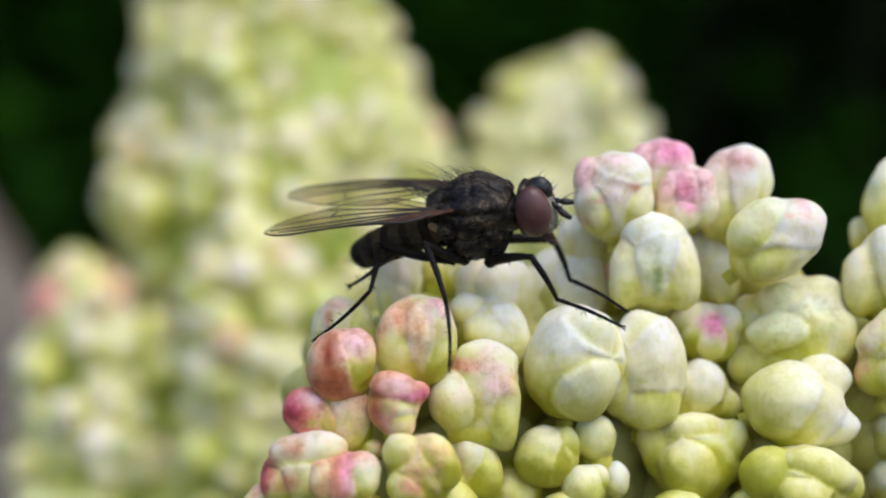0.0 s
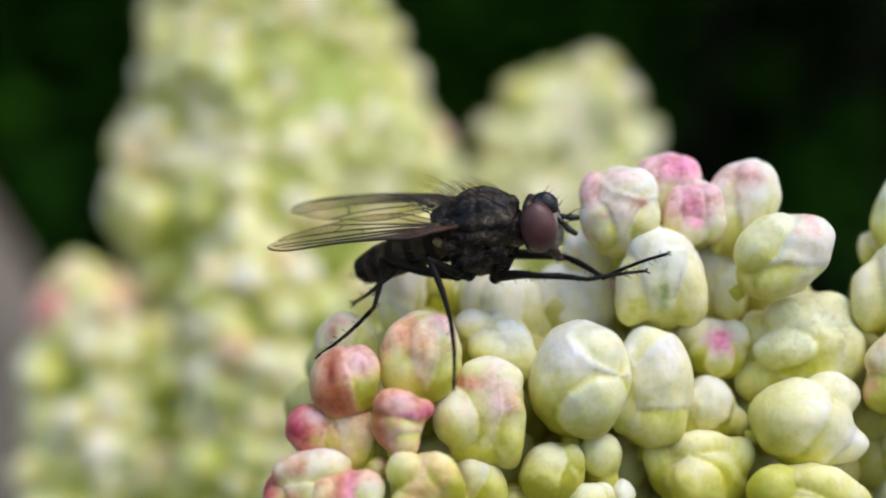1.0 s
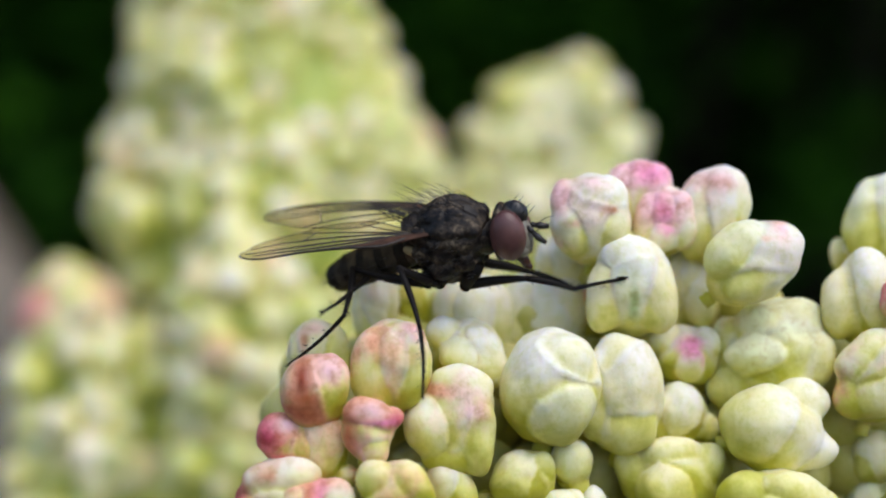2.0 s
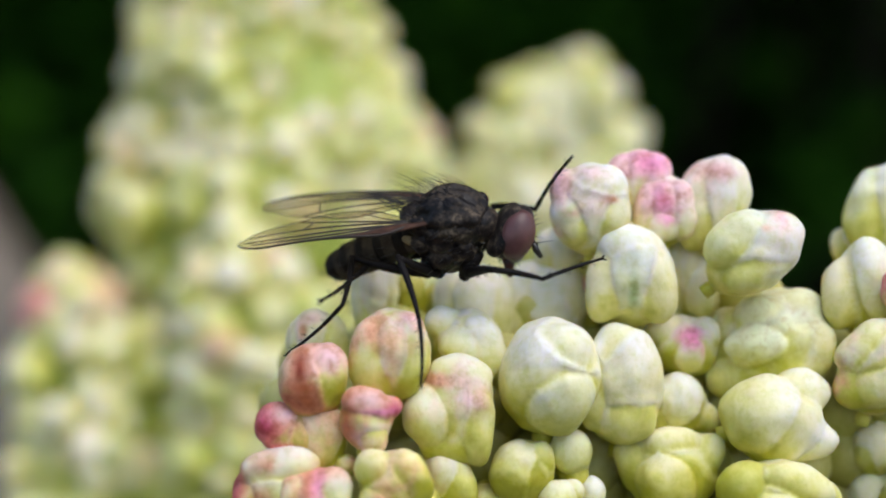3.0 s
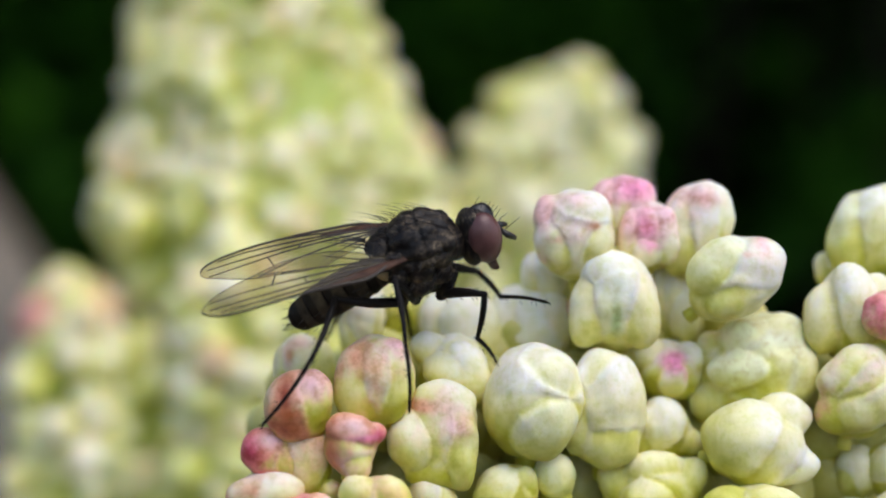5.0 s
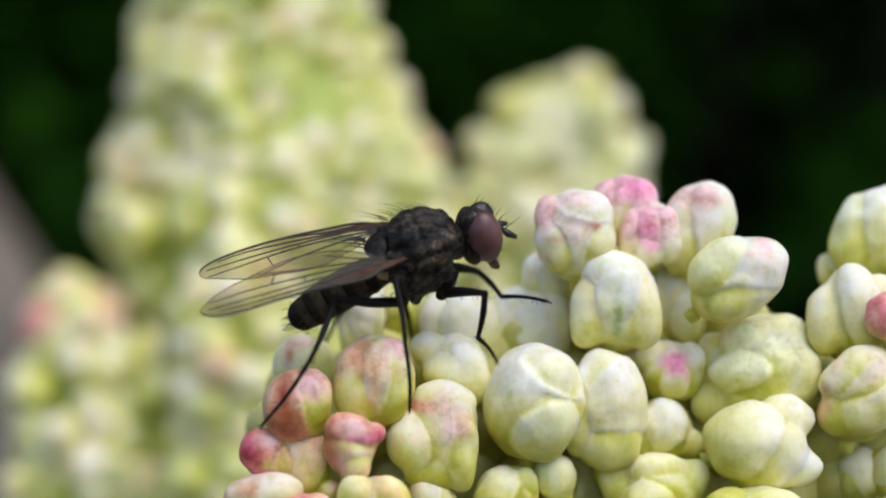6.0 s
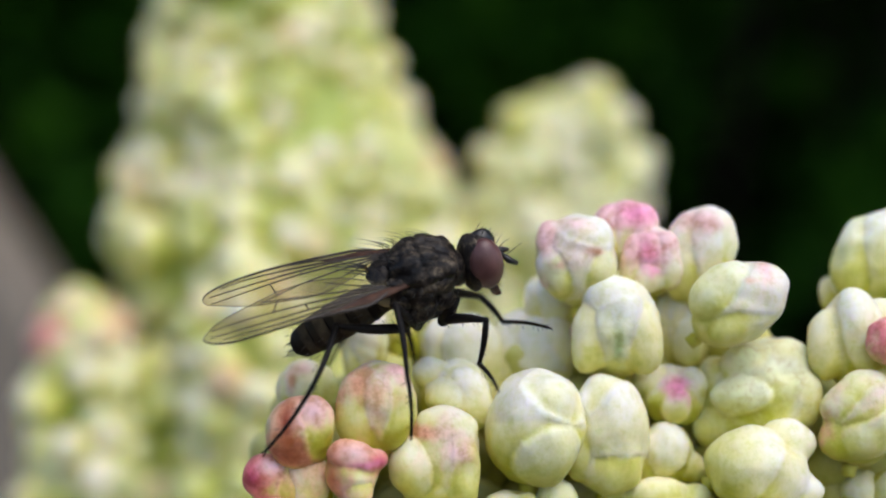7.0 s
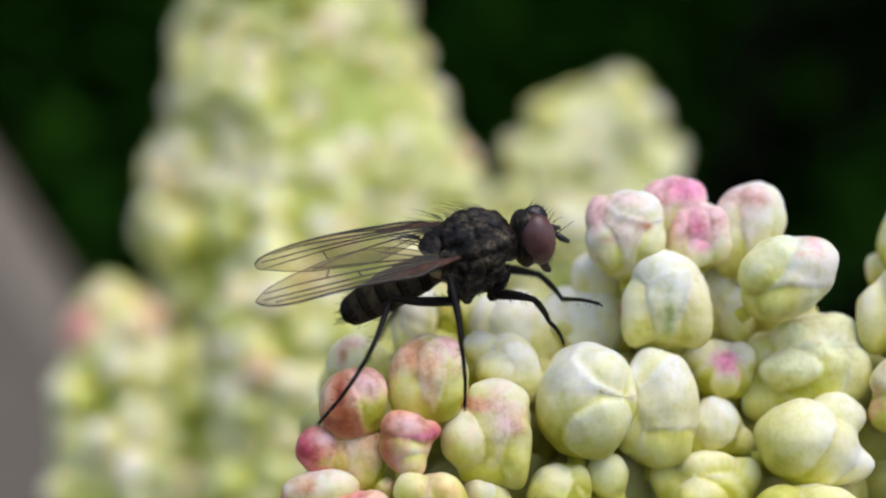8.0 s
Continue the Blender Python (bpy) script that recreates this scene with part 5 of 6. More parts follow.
def wing_pose(side, lift):
    """A wing turned up by some degrees about its root."""
    root = Matrix.Translation(Vector((-0.62, 0.60 * side, 0.36)) * MM)
    return root @ Matrix.Rotation(radians(lift), 4, 'Y') @ root.inverted()


def motions():
    """The fly cleans its forelegs and head, then steps round and stands still."""
    walk(fly, [
        (0.00, fly_pose(0.188, 0.200, 0.214, 28, 0, -16)),
        (4.20, fly_pose(0.188, 0.200, 0.214, 28, 0, -16)),
        (4.30, fly_pose(0.150, 0.110, 0.220, 28, -2, -13)),
        (4.40, fly_pose(-0.194, -0.500, 0.234, 36, -11.5, 5)),
        (5.80, fly_pose(-0.194, -0.500, 0.234, 36, -13, 5)),
        (7.20, fly_pose(-0.194, -0.500, 0.234, 36, -13, 5)),
        (7.40, fly_pose(-0.194, -0.500, 0.234, 36, -10.5, 5)),
        (8.00, fly_pose(-0.194, -0.500, 0.234, 36, -10.5, 5)),
    ])
    walk(head, [
        (0.0, head_pose(-10, 0, 0)), (2.9, head_pose(-10, 2, 0)), (3.0, head_pose(-22, 40, 28, 0.33)), (3.1, head_pose(-60, 10, 30, 0.10)),
        (3.2, head_pose(-4, -8, 4)), (3.3, head_pose(-10, 0, 0)), (4.2, head_pose(-10, 0, 0)), (4.4, head_pose(-20, 12, 15, 0.07)),
        (8.0, head_pose(-20, 12, 15, 0.07)),
    ])
    walk(right_wing, [(0.0, wing_pose(-1, -1.5)), (4.3, wing_pose(-1, -1.5)), (4.4, wing_pose(-1, 3.5)), (8.0, wing_pose(-1, 3.5))])
    walk(left_wing, [(0.0, wing_pose(1, 0)), (8.0, wing_pose(1, 0))])
    walk(right_front_femur, [
        (0.0, aim(0.420, -0.420, -1.120, 0.804, -0.483, 0.347)),
        (0.4, aim(0.420, -0.420, -1.120, 0.804, -0.483, 0.347)),
        (0.5, aim(0.420, -0.420, -1.120, 0.951, -0.139, 0.276)),
        (0.6, aim(0.420, -0.420, -1.120, 0.870, -0.259, 0.419)),
        (0.7, aim(0.420, -0.420, -1.120, 0.886, -0.296, 0.358)),
        (0.8, aim(0.420, -0.420, -1.120, 0.850, -0.294, 0.437)),
        (0.9, aim(0.420, -0.420, -1.120, 0.959, 0.214, -0.184)),
        (1.0, aim(0.420, -0.420, -1.120, 0.819, -0.485, 0.307)),
        (1.1, aim(0.420, -0.420, -1.120, 0.955, 0.187, -0.231)),
        (1.2, aim(0.420, -0.420, -1.120, 0.994, -0.063, 0.090)),
        (1.3, aim(0.420, -0.420, -1.120, 0.955, 0.293, -0.032)),
        (1.5, aim(0.420, -0.420, -1.120, 0.874, -0.429, 0.226)),
        (1.7, aim(0.420, -0.420, -1.120, 0.878, -0.352, 0.325)),
        (2.0, aim(0.420, -0.420, -1.120, 0.955, 0.293, -0.032)),
        (2.3, aim(0.420, -0.420, -1.120, 0.994, -0.063, 0.090)),
        (2.6, aim(0.420, -0.420, -1.120, 0.850, -0.294, 0.437)),
        (2.8, aim(0.420, -0.420, -1.120, 0.998, -0.055, -0.012)),
        (2.9, aim(0.420, -0.420, -1.120, 0.896, -0.287, 0.338)),
        (3.0, aim(0.420, -0.420, -1.120, 0.647, -0.621, 0.443)),
        (3.1, aim(0.420, -0.420, -1.120, 0.517, -0.721, 0.461)),
        (3.2, aim(0.420, -0.420, -1.120, 0.443, -0.805, 0.393)),
        (3.3, aim(0.420, -0.420, -1.120, 0.825, -0.439, 0.355)),
        (3.4, aim(0.420, -0.420, -1.120, 0.973, -0.227, 0.033)),
        (3.5, aim(0.420, -0.420, -1.120, 0.959, 0.277, -0.065)),
        (3.6, aim(0.420, -0.420, -1.120, 0.982, -0.155, 0.107)),
        (3.8, aim(0.420, -0.420, -1.120, 0.929, -0.281, 0.239)),
        (4.0, aim(0.420, -0.420, -1.120, 0.957, 0.199, -0.211)),
        (4.2, aim(0.420, -0.420, -1.120, 0.901, -0.379, 0.212)),
        (4.4, aim(0.420, -0.420, -1.120, 0.614, -0.697, 0.369)),
        (7.2, aim(0.420, -0.420, -1.120, 0.614, -0.697, 0.369)),
        (7.4, aim(0.420, -0.420, -1.120, 0.558, -0.755, 0.345)),
        (8.0, aim(0.420, -0.420, -1.120, 0.558, -0.755, 0.345)),
    ])
    walk(right_front_tibia, [
        (0.0, aim(1.586, -1.121, -0.617, 0.503, -0.273, -0.820)),
        (0.4, aim(1.586, -1.121, -0.617, 0.503, -0.273, -0.820)),
        (0.5, aim(1.799, -0.622, -0.721, 0.546, 0.133, -0.827)),
        (0.6, aim(1.682, -0.796, -0.513, 0.825, -0.032, -0.564)),
        (0.7, aim(1.704, -0.849, -0.600, 0.215, 0.845, -0.489)),
        (0.8, aim(1.652, -0.847, -0.486, 0.945, 0.152, -0.291)),
        (0.9, aim(1.811, -0.110, -1.387, 0.866, 0.015, -0.500)),
        (1.0, aim(1.607, -1.124, -0.675, 0.959, 0.210, -0.191)),
        (1.1, aim(1.804, -0.148, -1.455, 0.960, 0.221, -0.170)),
        (1.2, aim(1.861, -0.511, -0.990, 0.858, 0.005, -0.514)),
        (1.3, aim(1.805, 0.006, -1.166, 0.937, 0.132, -0.323)),
        (1.5, aim(1.688, -1.043, -0.792, 0.961, 0.253, -0.112)),
        (1.7, aim(1.693, -0.930, -0.649, 0.857, 0.005, -0.515)),
        (2.0, aim(1.805, 0.006, -1.166, 0.937, 0.132, -0.323)),
        (2.3, aim(1.861, -0.511, -0.990, 0.858, 0.005, -0.514)),
        (2.6, aim(1.652, -0.847, -0.486, 0.945, 0.152, -0.291)),
        (2.8, aim(1.868, -0.500, -1.137, 0.836, 0.291, -0.465)),
        (2.9, aim(1.720, -0.836, -0.630, 0.819, -0.038, -0.572)),
        (3.0, aim(1.358, -1.321, -0.478, 0.945, 0.152, -0.291)),
        (3.1, aim(1.170, -1.465, -0.451, -0.588, 0.767, -0.256)),
        (3.2, aim(1.063, -1.588, -0.550, -0.475, 0.772, -0.421)),
        (3.3, aim(1.616, -1.057, -0.605, 0.948, 0.164, -0.271)),
        (3.4, aim(1.831, -0.749, -1.072, 0.960, 0.264, -0.090)),
        (3.5, aim(1.810, -0.019, -1.214, 0.914, 0.085, -0.398)),
        (3.6, aim(1.844, -0.644, -0.965, 0.914, 0.086, -0.396)),
        (3.8, aim(1.768, -0.828, -0.773, 0.893, 0.053, -0.447)),
        (4.0, aim(1.808, -0.132, -1.426, 0.812, 0.218, -0.541)),
        (4.2, aim(1.726, -0.969, -0.813, 0.722, -0.128, -0.681)),
        (4.4, aim(1.311, -1.431, -0.585, -0.299, -0.178, -0.937)),
        (7.2, aim(1.311, -1.431, -0.585, -0.299, -0.178, -0.937)),
        (7.4, aim(1.229, -1.515, -0.620, 0.320, 0.298, -0.899)),
        (8.0, aim(1.229, -1.515, -0.620, 0.320, 0.298, -0.899)),
    ])
    walk(right_front_foot, [
        (0.0, aim(2.164, -1.434, -1.560, 0.887, 0.044, -0.460)),
        (0.4, aim(2.164, -1.434, -1.560, 0.887, 0.044, -0.460)),
        (0.5, aim(2.427, -0.469, -1.672, 0.732, 0.390, -0.558)),
        (0.6, aim(2.631, -0.832, -1.161, 0.690, 0.511, -0.513)),
        (0.7, aim(1.952, 0.123, -1.163, 0.359, 0.928, -0.097)),
        (0.8, aim(2.738, -0.672, -0.820, 0.721, 0.684, 0.109)),
        (0.9, aim(2.807, -0.093, -1.962, 0.794, 0.605, 0.065)),
        (1.0, aim(2.710, -0.882, -0.894, 0.740, 0.640, -0.210)),
        (1.1, aim(2.909, 0.106, -1.651, 0.800, 0.597, -0.068)),
        (1.2, aim(2.848, -0.505, -1.581, 0.959, 0.273, -0.073)),
        (1.3, aim(2.883, 0.158, -1.538, 0.946, 0.323, 0.030)),
        (1.5, aim(2.793, -0.752, -0.921, 0.960, 0.224, -0.166)),
        (1.7, aim(2.679, -0.924, -1.241, 0.823, 0.330, -0.462)),
        (2.0, aim(2.883, 0.158, -1.538, 0.946, 0.323, 0.030)),
        (2.3, aim(2.848, -0.505, -1.581, 0.959, 0.273, -0.073)),
        (2.6, aim(2.738, -0.672, -0.820, 0.721, 0.684, 0.109)),
        (2.8, aim(2.829, -0.165, -1.672, 0.961, 0.236, -0.143)),
        (2.9, aim(2.662, -0.880, -1.288, 0.958, 0.202, -0.206)),
        (3.0, aim(2.444, -1.146, -0.812, 0.756, 0.654, -0.026)),
        (3.1, aim(0.494, -0.583, -0.746, 0.030, 0.830, -0.557)),
        (3.2, aim(0.516, -0.700, -1.034, 0.136, 0.991, -0.005)),
        (3.3, aim(2.707, -0.869, -0.917, 0.650, 0.750, -0.121)),
        (3.4, aim(2.936, -0.445, -1.176, 0.566, 0.814, -0.132)),
        (3.5, aim(2.861, 0.079, -1.671, 0.936, 0.344, 0.075)),
        (3.6, aim(2.895, -0.545, -1.420, 0.601, 0.756, -0.259)),
        (3.8, aim(2.795, -0.767, -1.287, 0.959, 0.277, -0.065)),
        (4.0, aim(2.742, 0.119, -2.048, 0.862, 0.478, -0.171)),
        (4.2, aim(2.556, -1.116, -1.596, 0.817, 0.375, -0.438)),
        (4.4, aim(0.967, -1.636, -1.663, 0.092, -0.939, 0.332)),
        (7.2, aim(0.967, -1.636, -1.663, 0.092, -0.939, 0.332)),
        (7.4, aim(1.597, -1.172, -1.654, 0.012, -0.933, 0.361)),
        (8.0, aim(1.597, -1.172, -1.654, 0.012, -0.933, 0.361)),
    ])
    walk(left_front_femur, [
        (0.0, aim(0.550, 0.420, -0.950, 0.761, 0.567, -0.316)),
        (0.4, aim(0.550, 0.420, -0.950, 0.761, 0.567, -0.316)),
        (0.5, aim(0.550, 0.420, -0.950, 0.944, 0.149, -0.296)),
        (0.6, aim(0.550, 0.420, -0.950, 0.959, 0.214, -0.184)),
        (0.7, aim(0.550, 0.420, -0.950, 0.618, 0.647, -0.447)),
        (0.8, aim(0.550, 0.420, -0.950, 0.961, 0.242, -0.132)),
        (0.9, aim(0.550, 0.420, -0.950, 0.426, 0.735, -0.528)),
        (1.0, aim(0.550, 0.420, -0.950, 0.960, 0.218, -0.176)),
        (1.1, aim(0.550, 0.420, -0.950, 0.957, 0.199, -0.210)),
        (1.2, aim(0.550, 0.420, -0.950, 0.570, 0.602, -0.560)),
        (1.3, aim(0.550, 0.420, -0.950, 0.794, 0.427, -0.432)),
        (1.5, aim(0.550, 0.420, -0.950, 0.902, 0.379, -0.207)),
        (1.7, aim(0.550, 0.420, -0.950, 0.902, 0.339, -0.268)),
        (2.0, aim(0.550, 0.420, -0.950, 0.794, 0.427, -0.432)),
        (2.3, aim(0.550, 0.420, -0.950, 0.570, 0.602, -0.560)),
        (2.6, aim(0.550, 0.420, -0.950, 0.961, 0.242, -0.132)),
        (2.8, aim(0.550, 0.420, -0.950, 0.933, 0.124, -0.337)),
        (2.9, aim(0.550, 0.420, -0.950, 0.948, 0.161, -0.276)),
        (3.0, aim(0.550, 0.420, -0.950, 0.114, 0.917, 0.382)),
        (3.1, aim(0.550, 0.420, -0.950, 0.219, 0.922, 0.320)),
        (3.2, aim(0.550, 0.420, -0.950, 0.564, 0.762, -0.319)),
        (3.3, aim(0.550, 0.420, -0.950, 0.804, 0.339, -0.488)),
        (3.4, aim(0.550, 0.420, -0.950, 0.907, 0.299, -0.297)),
        (3.5, aim(0.550, 0.420, -0.950, 0.416, 0.735, -0.536)),
        (3.6, aim(0.550, 0.420, -0.950, 0.624, 0.565, -0.540)),
        (3.8, aim(0.550, 0.420, -0.950, 0.449, 0.646, -0.618)),
        (4.0, aim(0.550, 0.420, -0.950, 0.959, 0.213, -0.185)),
        (4.2, aim(0.550, 0.420, -0.950, 0.842, 0.325, -0.429)),
        (4.4, aim(0.550, 0.420, -0.950, 0.687, 0.395, -0.609)),
        (7.2, aim(0.550, 0.420, -0.950, 0.687, 0.395, -0.609)),
        (7.4, aim(0.550, 0.420, -0.950, 0.847, 0.188, -0.498)),
        (8.0, aim(0.550, 0.420, -0.950, 0.847, 0.188, -0.498)),
    ])
    walk(left_front_tibia, [
        (0.0, aim(1.654, 1.242, -1.408, 0.407, -0.707, -0.578)),
        (0.4, aim(1.654, 1.242, -1.408, 0.407, -0.707, -0.578)),
        (0.5, aim(1.918, 0.636, -1.379, 0.667, -0.666, -0.334)),
        (0.6, aim(1.941, 0.730, -1.217, 0.455, -0.881, -0.133)),
        (0.7, aim(1.446, 1.358, -1.598, 0.449, -0.688, 0.570)),
        (0.8, aim(1.944, 0.771, -1.141, 0.863, -0.504, -0.028)),
        (0.9, aim(1.167, 1.486, -1.715, 0.912, -0.361, -0.194)),
        (1.0, aim(1.942, 0.737, -1.205, 0.824, -0.535, -0.185)),
        (1.1, aim(1.938, 0.709, -1.255, 0.563, -0.823, -0.080)),
        (1.2, aim(1.376, 1.293, -1.762, 0.908, -0.378, -0.181)),
        (1.3, aim(1.702, 1.039, -1.577, 0.899, 0.062, -0.433)),
        (1.5, aim(1.858, 0.969, -1.250, 0.790, -0.583, -0.189)),
        (1.7, aim(1.857, 0.912, -1.339, 0.556, -0.766, -0.322)),
        (2.0, aim(1.702, 1.039, -1.577, 0.899, 0.062, -0.433)),
        (2.3, aim(1.376, 1.293, -1.762, 0.908, -0.378, -0.181)),
        (2.6, aim(1.944, 0.771, -1.141, 0.863, -0.504, -0.028)),
        (2.8, aim(1.903, 0.600, -1.438, 0.717, -0.685, -0.129)),
        (2.9, aim(1.924, 0.654, -1.350, 0.630, -0.633, -0.449)),
        (3.0, aim(0.715, 1.750, -0.396, 0.974, -0.226, 0.031)),
        (3.1, aim(0.867, 1.757, -0.486, 0.818, -0.445, 0.364)),
        (3.2, aim(1.367, 1.525, -1.412, 0.389, -0.396, 0.832)),
        (3.3, aim(1.716, 0.912, -1.657, 0.767, -0.609, 0.203)),
        (3.4, aim(1.865, 0.853, -1.381, 0.748, -0.664, -0.000)),
        (3.5, aim(1.153, 1.486, -1.726, 0.949, -0.214, -0.232)),
        (3.6, aim(1.455, 1.239, -1.733, 0.892, 0.051, -0.449)),
        (3.8, aim(1.200, 1.356, -1.846, 0.878, 0.031, -0.478)),
        (4.0, aim(1.941, 0.729, -1.218, 0.489, -0.824, -0.287)),
        (4.2, aim(1.772, 0.892, -1.573, 0.399, -0.880, -0.257)),
        (4.4, aim(1.547, 0.993, -1.834, 0.277, -0.960, -0.033)),
        (7.2, aim(1.547, 0.993, -1.834, 0.277, -0.960, -0.033)),
        (7.4, aim(1.777, 0.693, -1.672, 0.271, -0.962, 0.003)),
        (8.0, aim(1.777, 0.693, -1.672, 0.271, -0.962, 0.003)),
    ])
    walk(left_front_foot, [
        (0.0, aim(2.122, 0.428, -2.072, 0.863, -0.437, -0.254)),
        (0.4, aim(2.122, 0.428, -2.072, 0.863, -0.437, -0.254)),
        (0.5, aim(2.685, -0.129, -1.763, 0.764, -0.626, 0.156)),
        (0.6, aim(2.464, -0.283, -1.370, 0.911, -0.386, 0.145)),
        (0.7, aim(1.963, 0.567, -0.942, 0.855, -0.172, 0.489)),
        (0.8, aim(2.936, 0.191, -1.174, 0.721, -0.270, 0.639)),
        (0.9, aim(2.216, 1.071, -1.938, 0.643, -0.540, 0.543)),
        (1.0, aim(2.890, 0.121, -1.417, 0.926, 0.053, 0.374)),
        (1.1, aim(2.585, -0.238, -1.347, 0.950, 0.311, 0.004)),
        (1.2, aim(2.420, 0.858, -1.970, 0.697, -0.628, 0.346)),
        (1.3, aim(2.736, 1.109, -2.075, 0.807, -0.406, 0.428)),
        (1.5, aim(2.767, 0.299, -1.467, 0.970, 0.029, 0.240)),
        (1.7, aim(2.497, 0.031, -1.710, 0.867, -0.470, 0.165)),
        (2.0, aim(2.736, 1.109, -2.075, 0.807, -0.406, 0.428)),
        (2.3, aim(2.420, 0.858, -1.970, 0.697, -0.628, 0.346)),
        (2.6, aim(2.936, 0.191, -1.174, 0.721, -0.270, 0.639)),
        (2.8, aim(2.728, -0.188, -1.587, 0.917, -0.268, 0.297)),
        (2.9, aim(2.649, -0.075, -1.866, 0.768, -0.584, 0.262)),
        (3.0, aim(1.835, 1.490, -0.361, 0.592, 0.031, 0.805)),
        (3.1, aim(1.808, 1.245, -0.068, 0.519, -0.220, 0.826)),
        (3.2, aim(1.814, 1.069, -0.456, 0.517, -0.535, 0.668)),
        (3.3, aim(2.598, 0.212, -1.424, 0.807, -0.201, 0.555)),
        (3.4, aim(2.725, 0.089, -1.381, 0.889, 0.138, 0.436)),
        (3.5, aim(2.245, 1.240, -1.993, 0.866, -0.138, 0.480)),
        (3.6, aim(2.481, 1.298, -2.249, 0.868, 0.421, 0.262)),
        (3.8, aim(2.210, 1.392, -2.396, 0.812, -0.357, 0.462)),
        (4.0, aim(2.504, -0.218, -1.548, 0.953, 0.182, -0.241)),
        (4.2, aim(2.230, -0.120, -1.868, 0.954, -0.237, -0.182)),
        (4.4, aim(1.865, -0.112, -1.871, 0.534, -0.769, 0.352)),
        (7.2, aim(1.865, -0.112, -1.871, 0.534, -0.769, 0.352)),
        (7.4, aim(2.090, -0.414, -1.668, 0.371, -0.812, 0.451)),
        (8.0, aim(2.090, -0.414, -1.668, 0.371, -0.812, 0.451)),
    ])
    walk(right_middle_femur, [
        (0.0, aim(-0.200, -0.500, -1.050, -0.522, -0.565, 0.639)),
        (4.2, aim(-0.200, -0.500, -1.050, -0.522, -0.565, 0.639)),
        (4.3, aim(-0.200, -0.500, -1.050, -0.522, -0.565, 0.639)),
        (4.4, aim(-0.200, -0.500, -1.050, -0.325, -0.361, 0.874)),
        (7.2, aim(-0.200, -0.500, -1.050, -0.325, -0.361, 0.874)),
        (7.4, aim(-0.200, -0.500, -1.050, -0.308, -0.387, 0.869)),
        (8.0, aim(-0.200, -0.500, -1.050, -0.308, -0.387, 0.869)),
    ])
    walk(right_middle_tibia, [
        (0.0, aim(-0.879, -1.235, -0.220, 0.404, -0.675, -0.617)),
        (4.2, aim(-0.879, -1.235, -0.220, 0.404, -0.675, -0.617)),
        (4.3, aim(-0.879, -1.235, -0.220, 0.404, -0.675, -0.617)),
        (4.4, aim(-0.622, -0.969, 0.087, -0.070, -0.840, -0.539)),
        (7.2, aim(-0.622, -0.969, 0.087, -0.070, -0.840, -0.539)),
        (7.4, aim(-0.600, -1.003, 0.080, -0.030, -0.842, -0.538)),
        (8.0, aim(-0.600, -1.003, 0.080, -0.030, -0.842, -0.538)),
    ])
    walk(right_middle_foot, [
        (0.0, aim(-0.224, -2.328, -1.220, 0.157, -0.790, -0.592)),
        (4.2, aim(-0.224, -2.328, -1.220, 0.157, -0.790, -0.592)),
        (4.3, aim(-0.224, -2.328, -1.220, 0.157, -0.790, -0.592)),
        (4.4, aim(-0.736, -2.329, -0.786, -0.136, -0.284, -0.949)),
        (7.2, aim(-0.736, -2.329, -0.786, -0.136, -0.284, -0.949)),
        (7.4, aim(-0.648, -2.368, -0.792, -0.095, -0.285, -0.954)),
        (8.0, aim(-0.648, -2.368, -0.792, -0.095, -0.285, -0.954)),
    ])
    walk(left_middle_femur, [
        (0.0, aim(-0.150, 0.500, -1.000, -0.190, 0.864, -0.465)),
        (4.2, aim(-0.150, 0.500, -1.000, -0.190, 0.864, -0.465)),
        (4.3, aim(-0.150, 0.500, -1.000, -0.190, 0.864, -0.465)),
        (4.4, aim(-0.150, 0.500, -1.000, -0.224, 0.545, -0.808)),
        (7.2, aim(-0.150, 0.500, -1.000, -0.224, 0.545, -0.808)),
        (7.4, aim(-0.150, 0.500, -1.000, -0.192, 0.538, -0.821)),
        (8.0, aim(-0.150, 0.500, -1.000, -0.192, 0.538, -0.821)),
    ])
    walk(left_middle_tibia, [
        (0.0, aim(-0.397, 1.624, -1.605, -0.171, 0.595, -0.785)),
        (4.2, aim(-0.397, 1.624, -1.605, -0.171, 0.595, -0.785)),
        (4.3, aim(-0.397, 1.624, -1.605, -0.171, 0.595, -0.785)),
        (4.4, aim(-0.441, 1.209, -2.050, 0.039, 0.040, -0.998)),
        (7.2, aim(-0.441, 1.209, -2.050, 0.039, 0.040, -0.998)),
        (7.4, aim(-0.399, 1.200, -2.067, 0.073, 0.041, -0.996)),
        (8.0, aim(-0.399, 1.200, -2.067, 0.073, 0.041, -0.996)),
    ])
    walk(left_middle_foot, [
        (0.0, aim(-0.670, 2.576, -2.862, -0.078, 0.501, -0.862)),
        (4.2, aim(-0.670, 2.576, -2.862, -0.078, 0.501, -0.862)),
        (4.3, aim(-0.670, 2.576, -2.862, -0.078, 0.501, -0.862)),
        (4.4, aim(-0.379, 1.272, -3.648, -0.048, -0.068, -0.997)),
        (7.2, aim(-0.379, 1.272, -3.648, -0.048, -0.068, -0.997)),
        (7.4, aim(-0.282, 1.266, -3.661, -0.011, -0.069, -0.998)),
        (8.0, aim(-0.282, 1.266, -3.661, -0.011, -0.069, -0.998)),
    ])
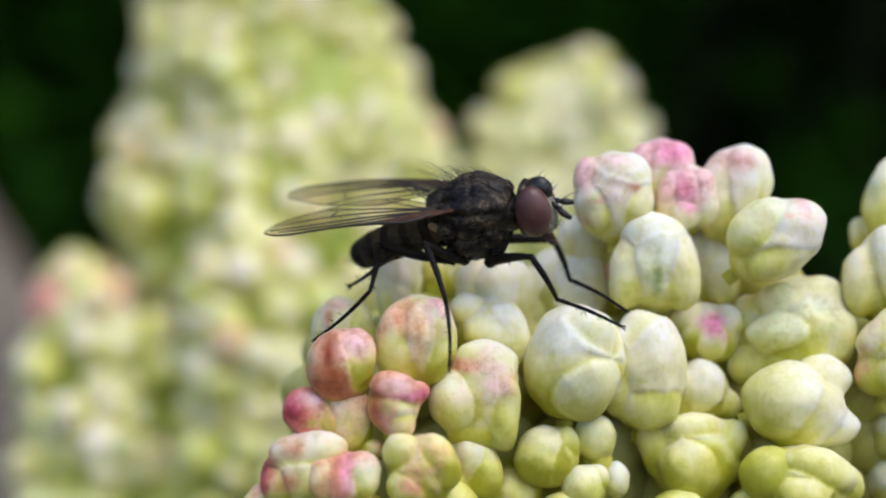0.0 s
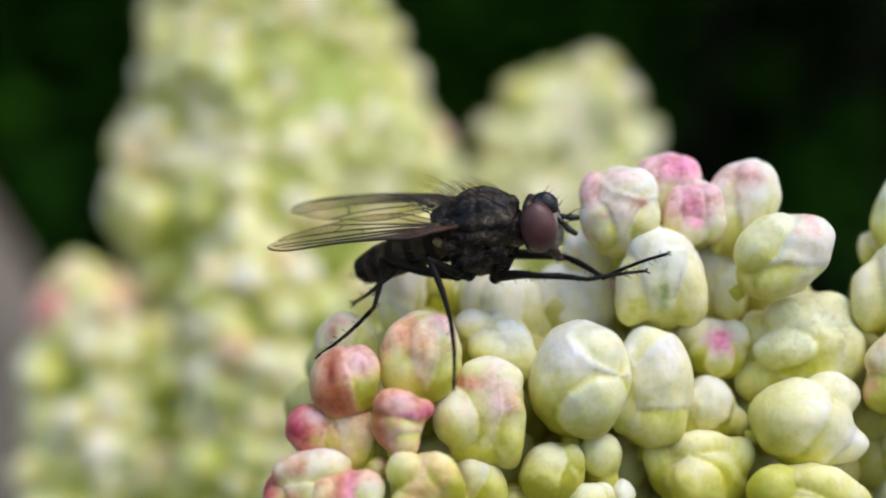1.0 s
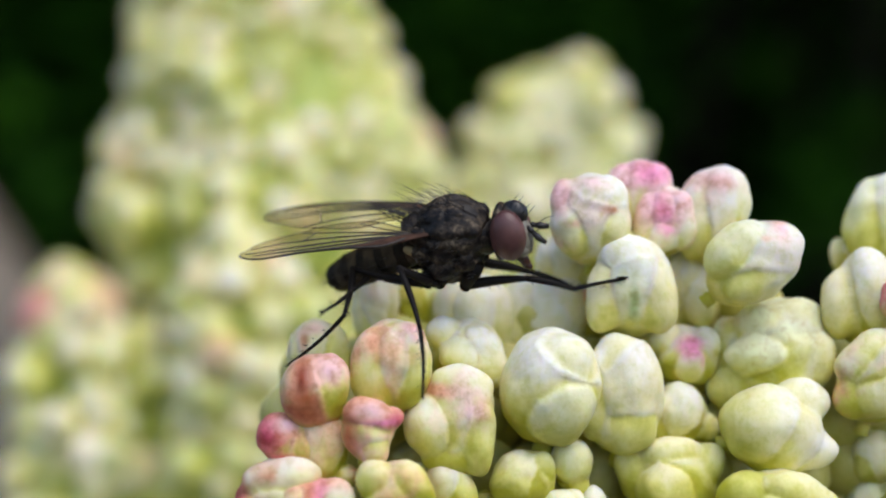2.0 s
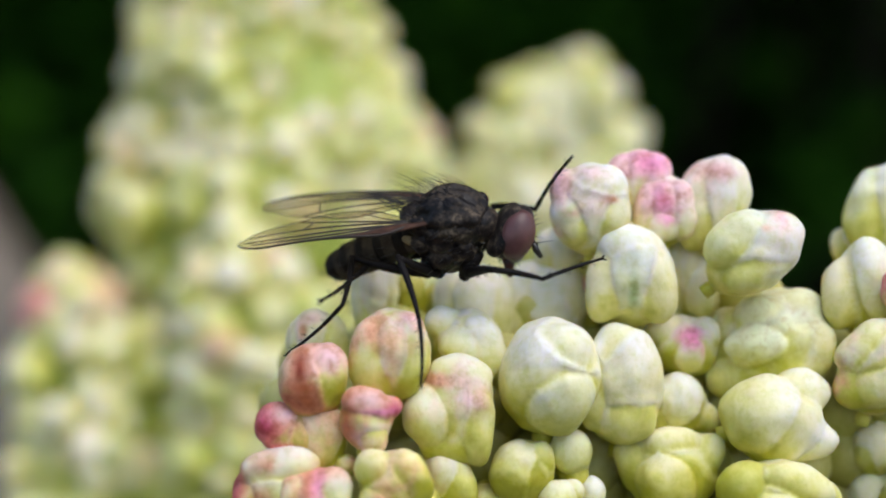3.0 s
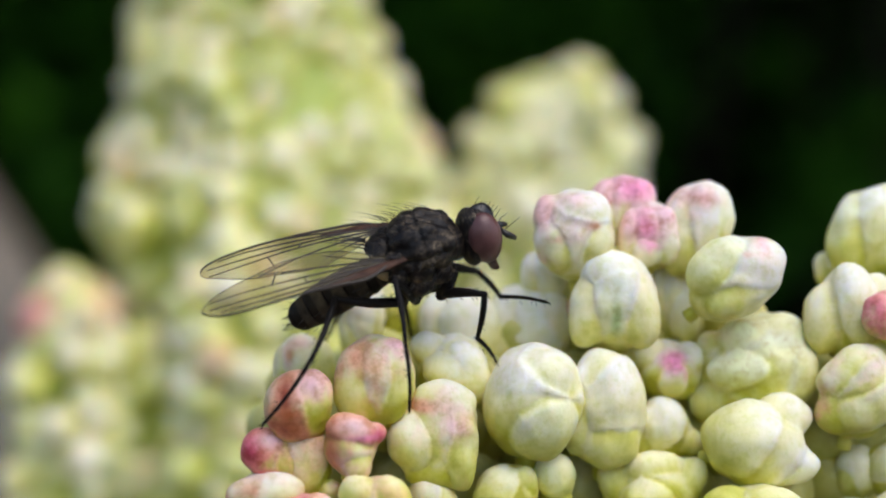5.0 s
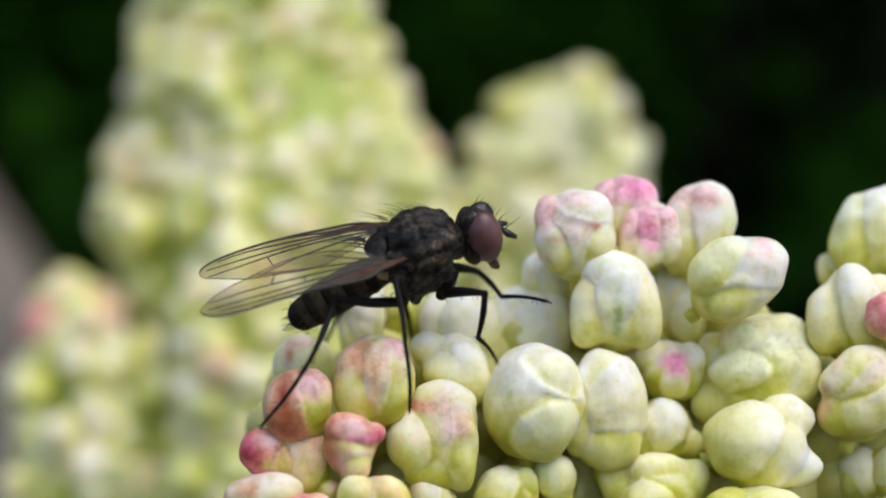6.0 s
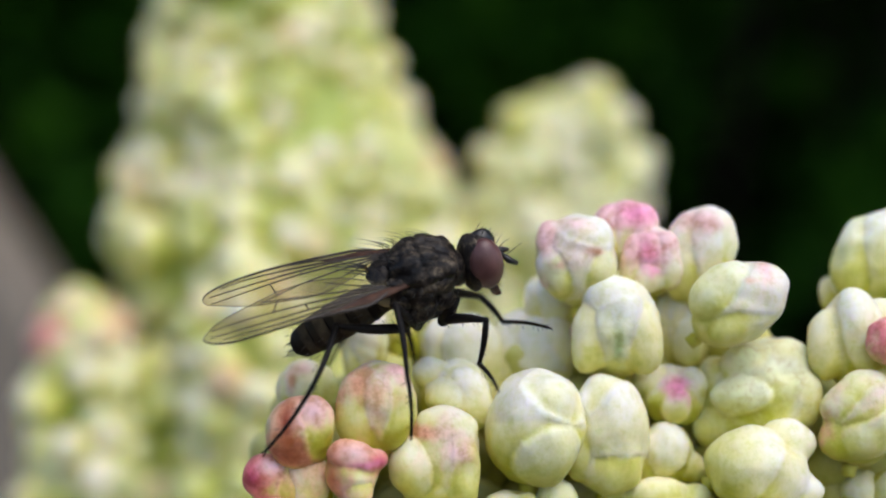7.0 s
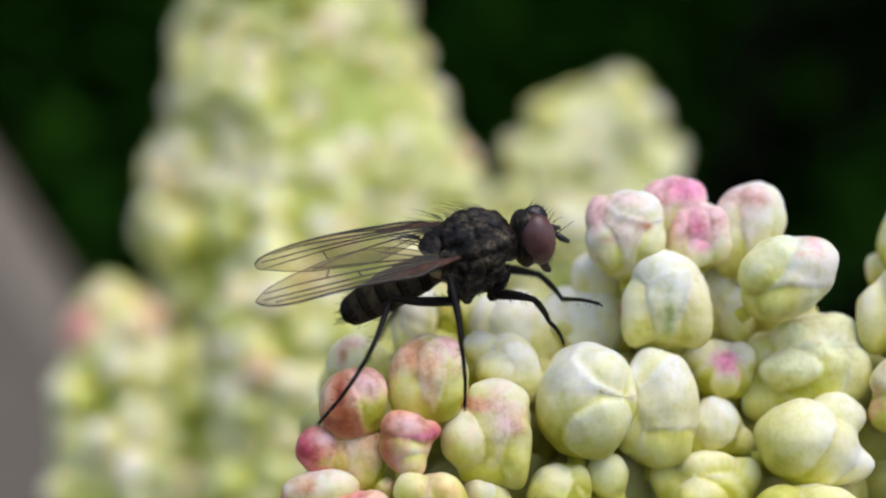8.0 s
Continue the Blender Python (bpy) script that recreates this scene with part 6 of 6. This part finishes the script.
    walk(right_hind_femur, [
        (0.0, aim(-0.580, -0.450, -1.050, -0.943, -0.147, 0.299)),
        (4.2, aim(-0.580, -0.450, -1.050, -0.943, -0.147, 0.299)),
        (4.3, aim(-0.580, -0.450, -1.050, -0.943, -0.147, 0.299)),
        (4.4, aim(-0.580, -0.450, -1.050, -0.836, -0.241, 0.493)),
        (7.2, aim(-0.580, -0.450, -1.050, -0.836, -0.241, 0.493)),
        (7.4, aim(-0.580, -0.450, -1.050, -0.818, -0.311, 0.485)),
        (8.0, aim(-0.580, -0.450, -1.050, -0.818, -0.311, 0.485)),
    ])
    walk(right_hind_tibia, [
        (0.0, aim(-2.230, -0.707, -0.526, 0.144, -0.973, -0.181)),
        (4.2, aim(-2.230, -0.707, -0.526, 0.144, -0.973, -0.181)),
        (4.3, aim(-2.230, -0.707, -0.526, 0.144, -0.973, -0.181)),
        (4.4, aim(-2.043, -0.872, -0.188, -0.495, -0.828, -0.264)),
        (7.2, aim(-2.043, -0.872, -0.188, -0.495, -0.828, -0.264)),
        (7.4, aim(-2.011, -0.995, -0.202, -0.462, -0.843, -0.276)),
        (8.0, aim(-2.011, -0.995, -0.202, -0.462, -0.843, -0.276)),
    ])
    walk(right_hind_foot, [
        (0.0, aim(-1.982, -2.381, -0.838, -0.774, -0.177, -0.609)),
        (4.2, aim(-1.982, -2.381, -0.838, -0.774, -0.177, -0.609)),
        (4.3, aim(-1.982, -2.381, -0.838, -0.774, -0.177, -0.609)),
        (4.4, aim(-2.895, -2.295, -0.642, -0.721, -0.139, -0.678)),
        (7.2, aim(-2.895, -2.295, -0.642, -0.721, -0.139, -0.678)),
        (7.4, aim(-2.806, -2.444, -0.677, -0.691, -0.148, -0.708)),
        (8.0, aim(-2.806, -2.444, -0.677, -0.691, -0.148, -0.708)),
    ])
    walk(left_hind_femur, [
        (0.0, aim(-0.450, 0.450, -1.000, -0.960, -0.263, 0.092)),
        (4.2, aim(-0.450, 0.450, -1.000, -0.960, -0.263, 0.092)),
        (4.3, aim(-0.450, 0.450, -1.000, -0.960, -0.263, 0.092)),
        (4.4, aim(-0.450, 0.450, -1.000, -0.630, 0.669, -0.394)),
        (7.2, aim(-0.450, 0.450, -1.000, -0.630, 0.669, -0.394)),
        (7.4, aim(-0.450, 0.450, -1.000, -0.616, 0.656, -0.436)),
        (8.0, aim(-0.450, 0.450, -1.000, -0.616, 0.656, -0.436)),
    ])
    walk(left_hind_tibia, [
        (0.0, aim(-1.843, 0.069, -0.866, -0.113, -0.986, 0.122)),
        (4.2, aim(-1.843, 0.069, -0.866, -0.113, -0.986, 0.122)),
        (4.3, aim(-1.843, 0.069, -0.866, -0.113, -0.986, 0.122)),
        (4.4, aim(-1.364, 1.420, -1.571, -0.479, 0.237, -0.845)),
        (7.2, aim(-1.364, 1.420, -1.571, -0.479, 0.237, -0.845)),
        (7.4, aim(-1.344, 1.401, -1.632, -0.455, 0.224, -0.862)),
        (8.0, aim(-1.344, 1.401, -1.632, -0.455, 0.224, -0.862)),
    ])
    walk(left_hind_foot, [
        (0.0, aim(-2.029, -1.558, -0.664, -0.054, -0.967, 0.249)),
        (4.2, aim(-2.029, -1.558, -0.664, -0.054, -0.967, 0.249)),
        (4.3, aim(-2.029, -1.558, -0.664, -0.054, -0.967, 0.249)),
        (4.4, aim(-2.154, 1.810, -2.966, -0.481, 0.232, -0.845)),
        (7.2, aim(-2.154, 1.810, -2.966, -0.481, 0.232, -0.845)),
        (7.4, aim(-2.094, 1.771, -3.054, -0.457, 0.220, -0.862)),
        (8.0, aim(-2.094, 1.771, -3.054, -0.457, 0.220, -0.862)),
    ])


motions()
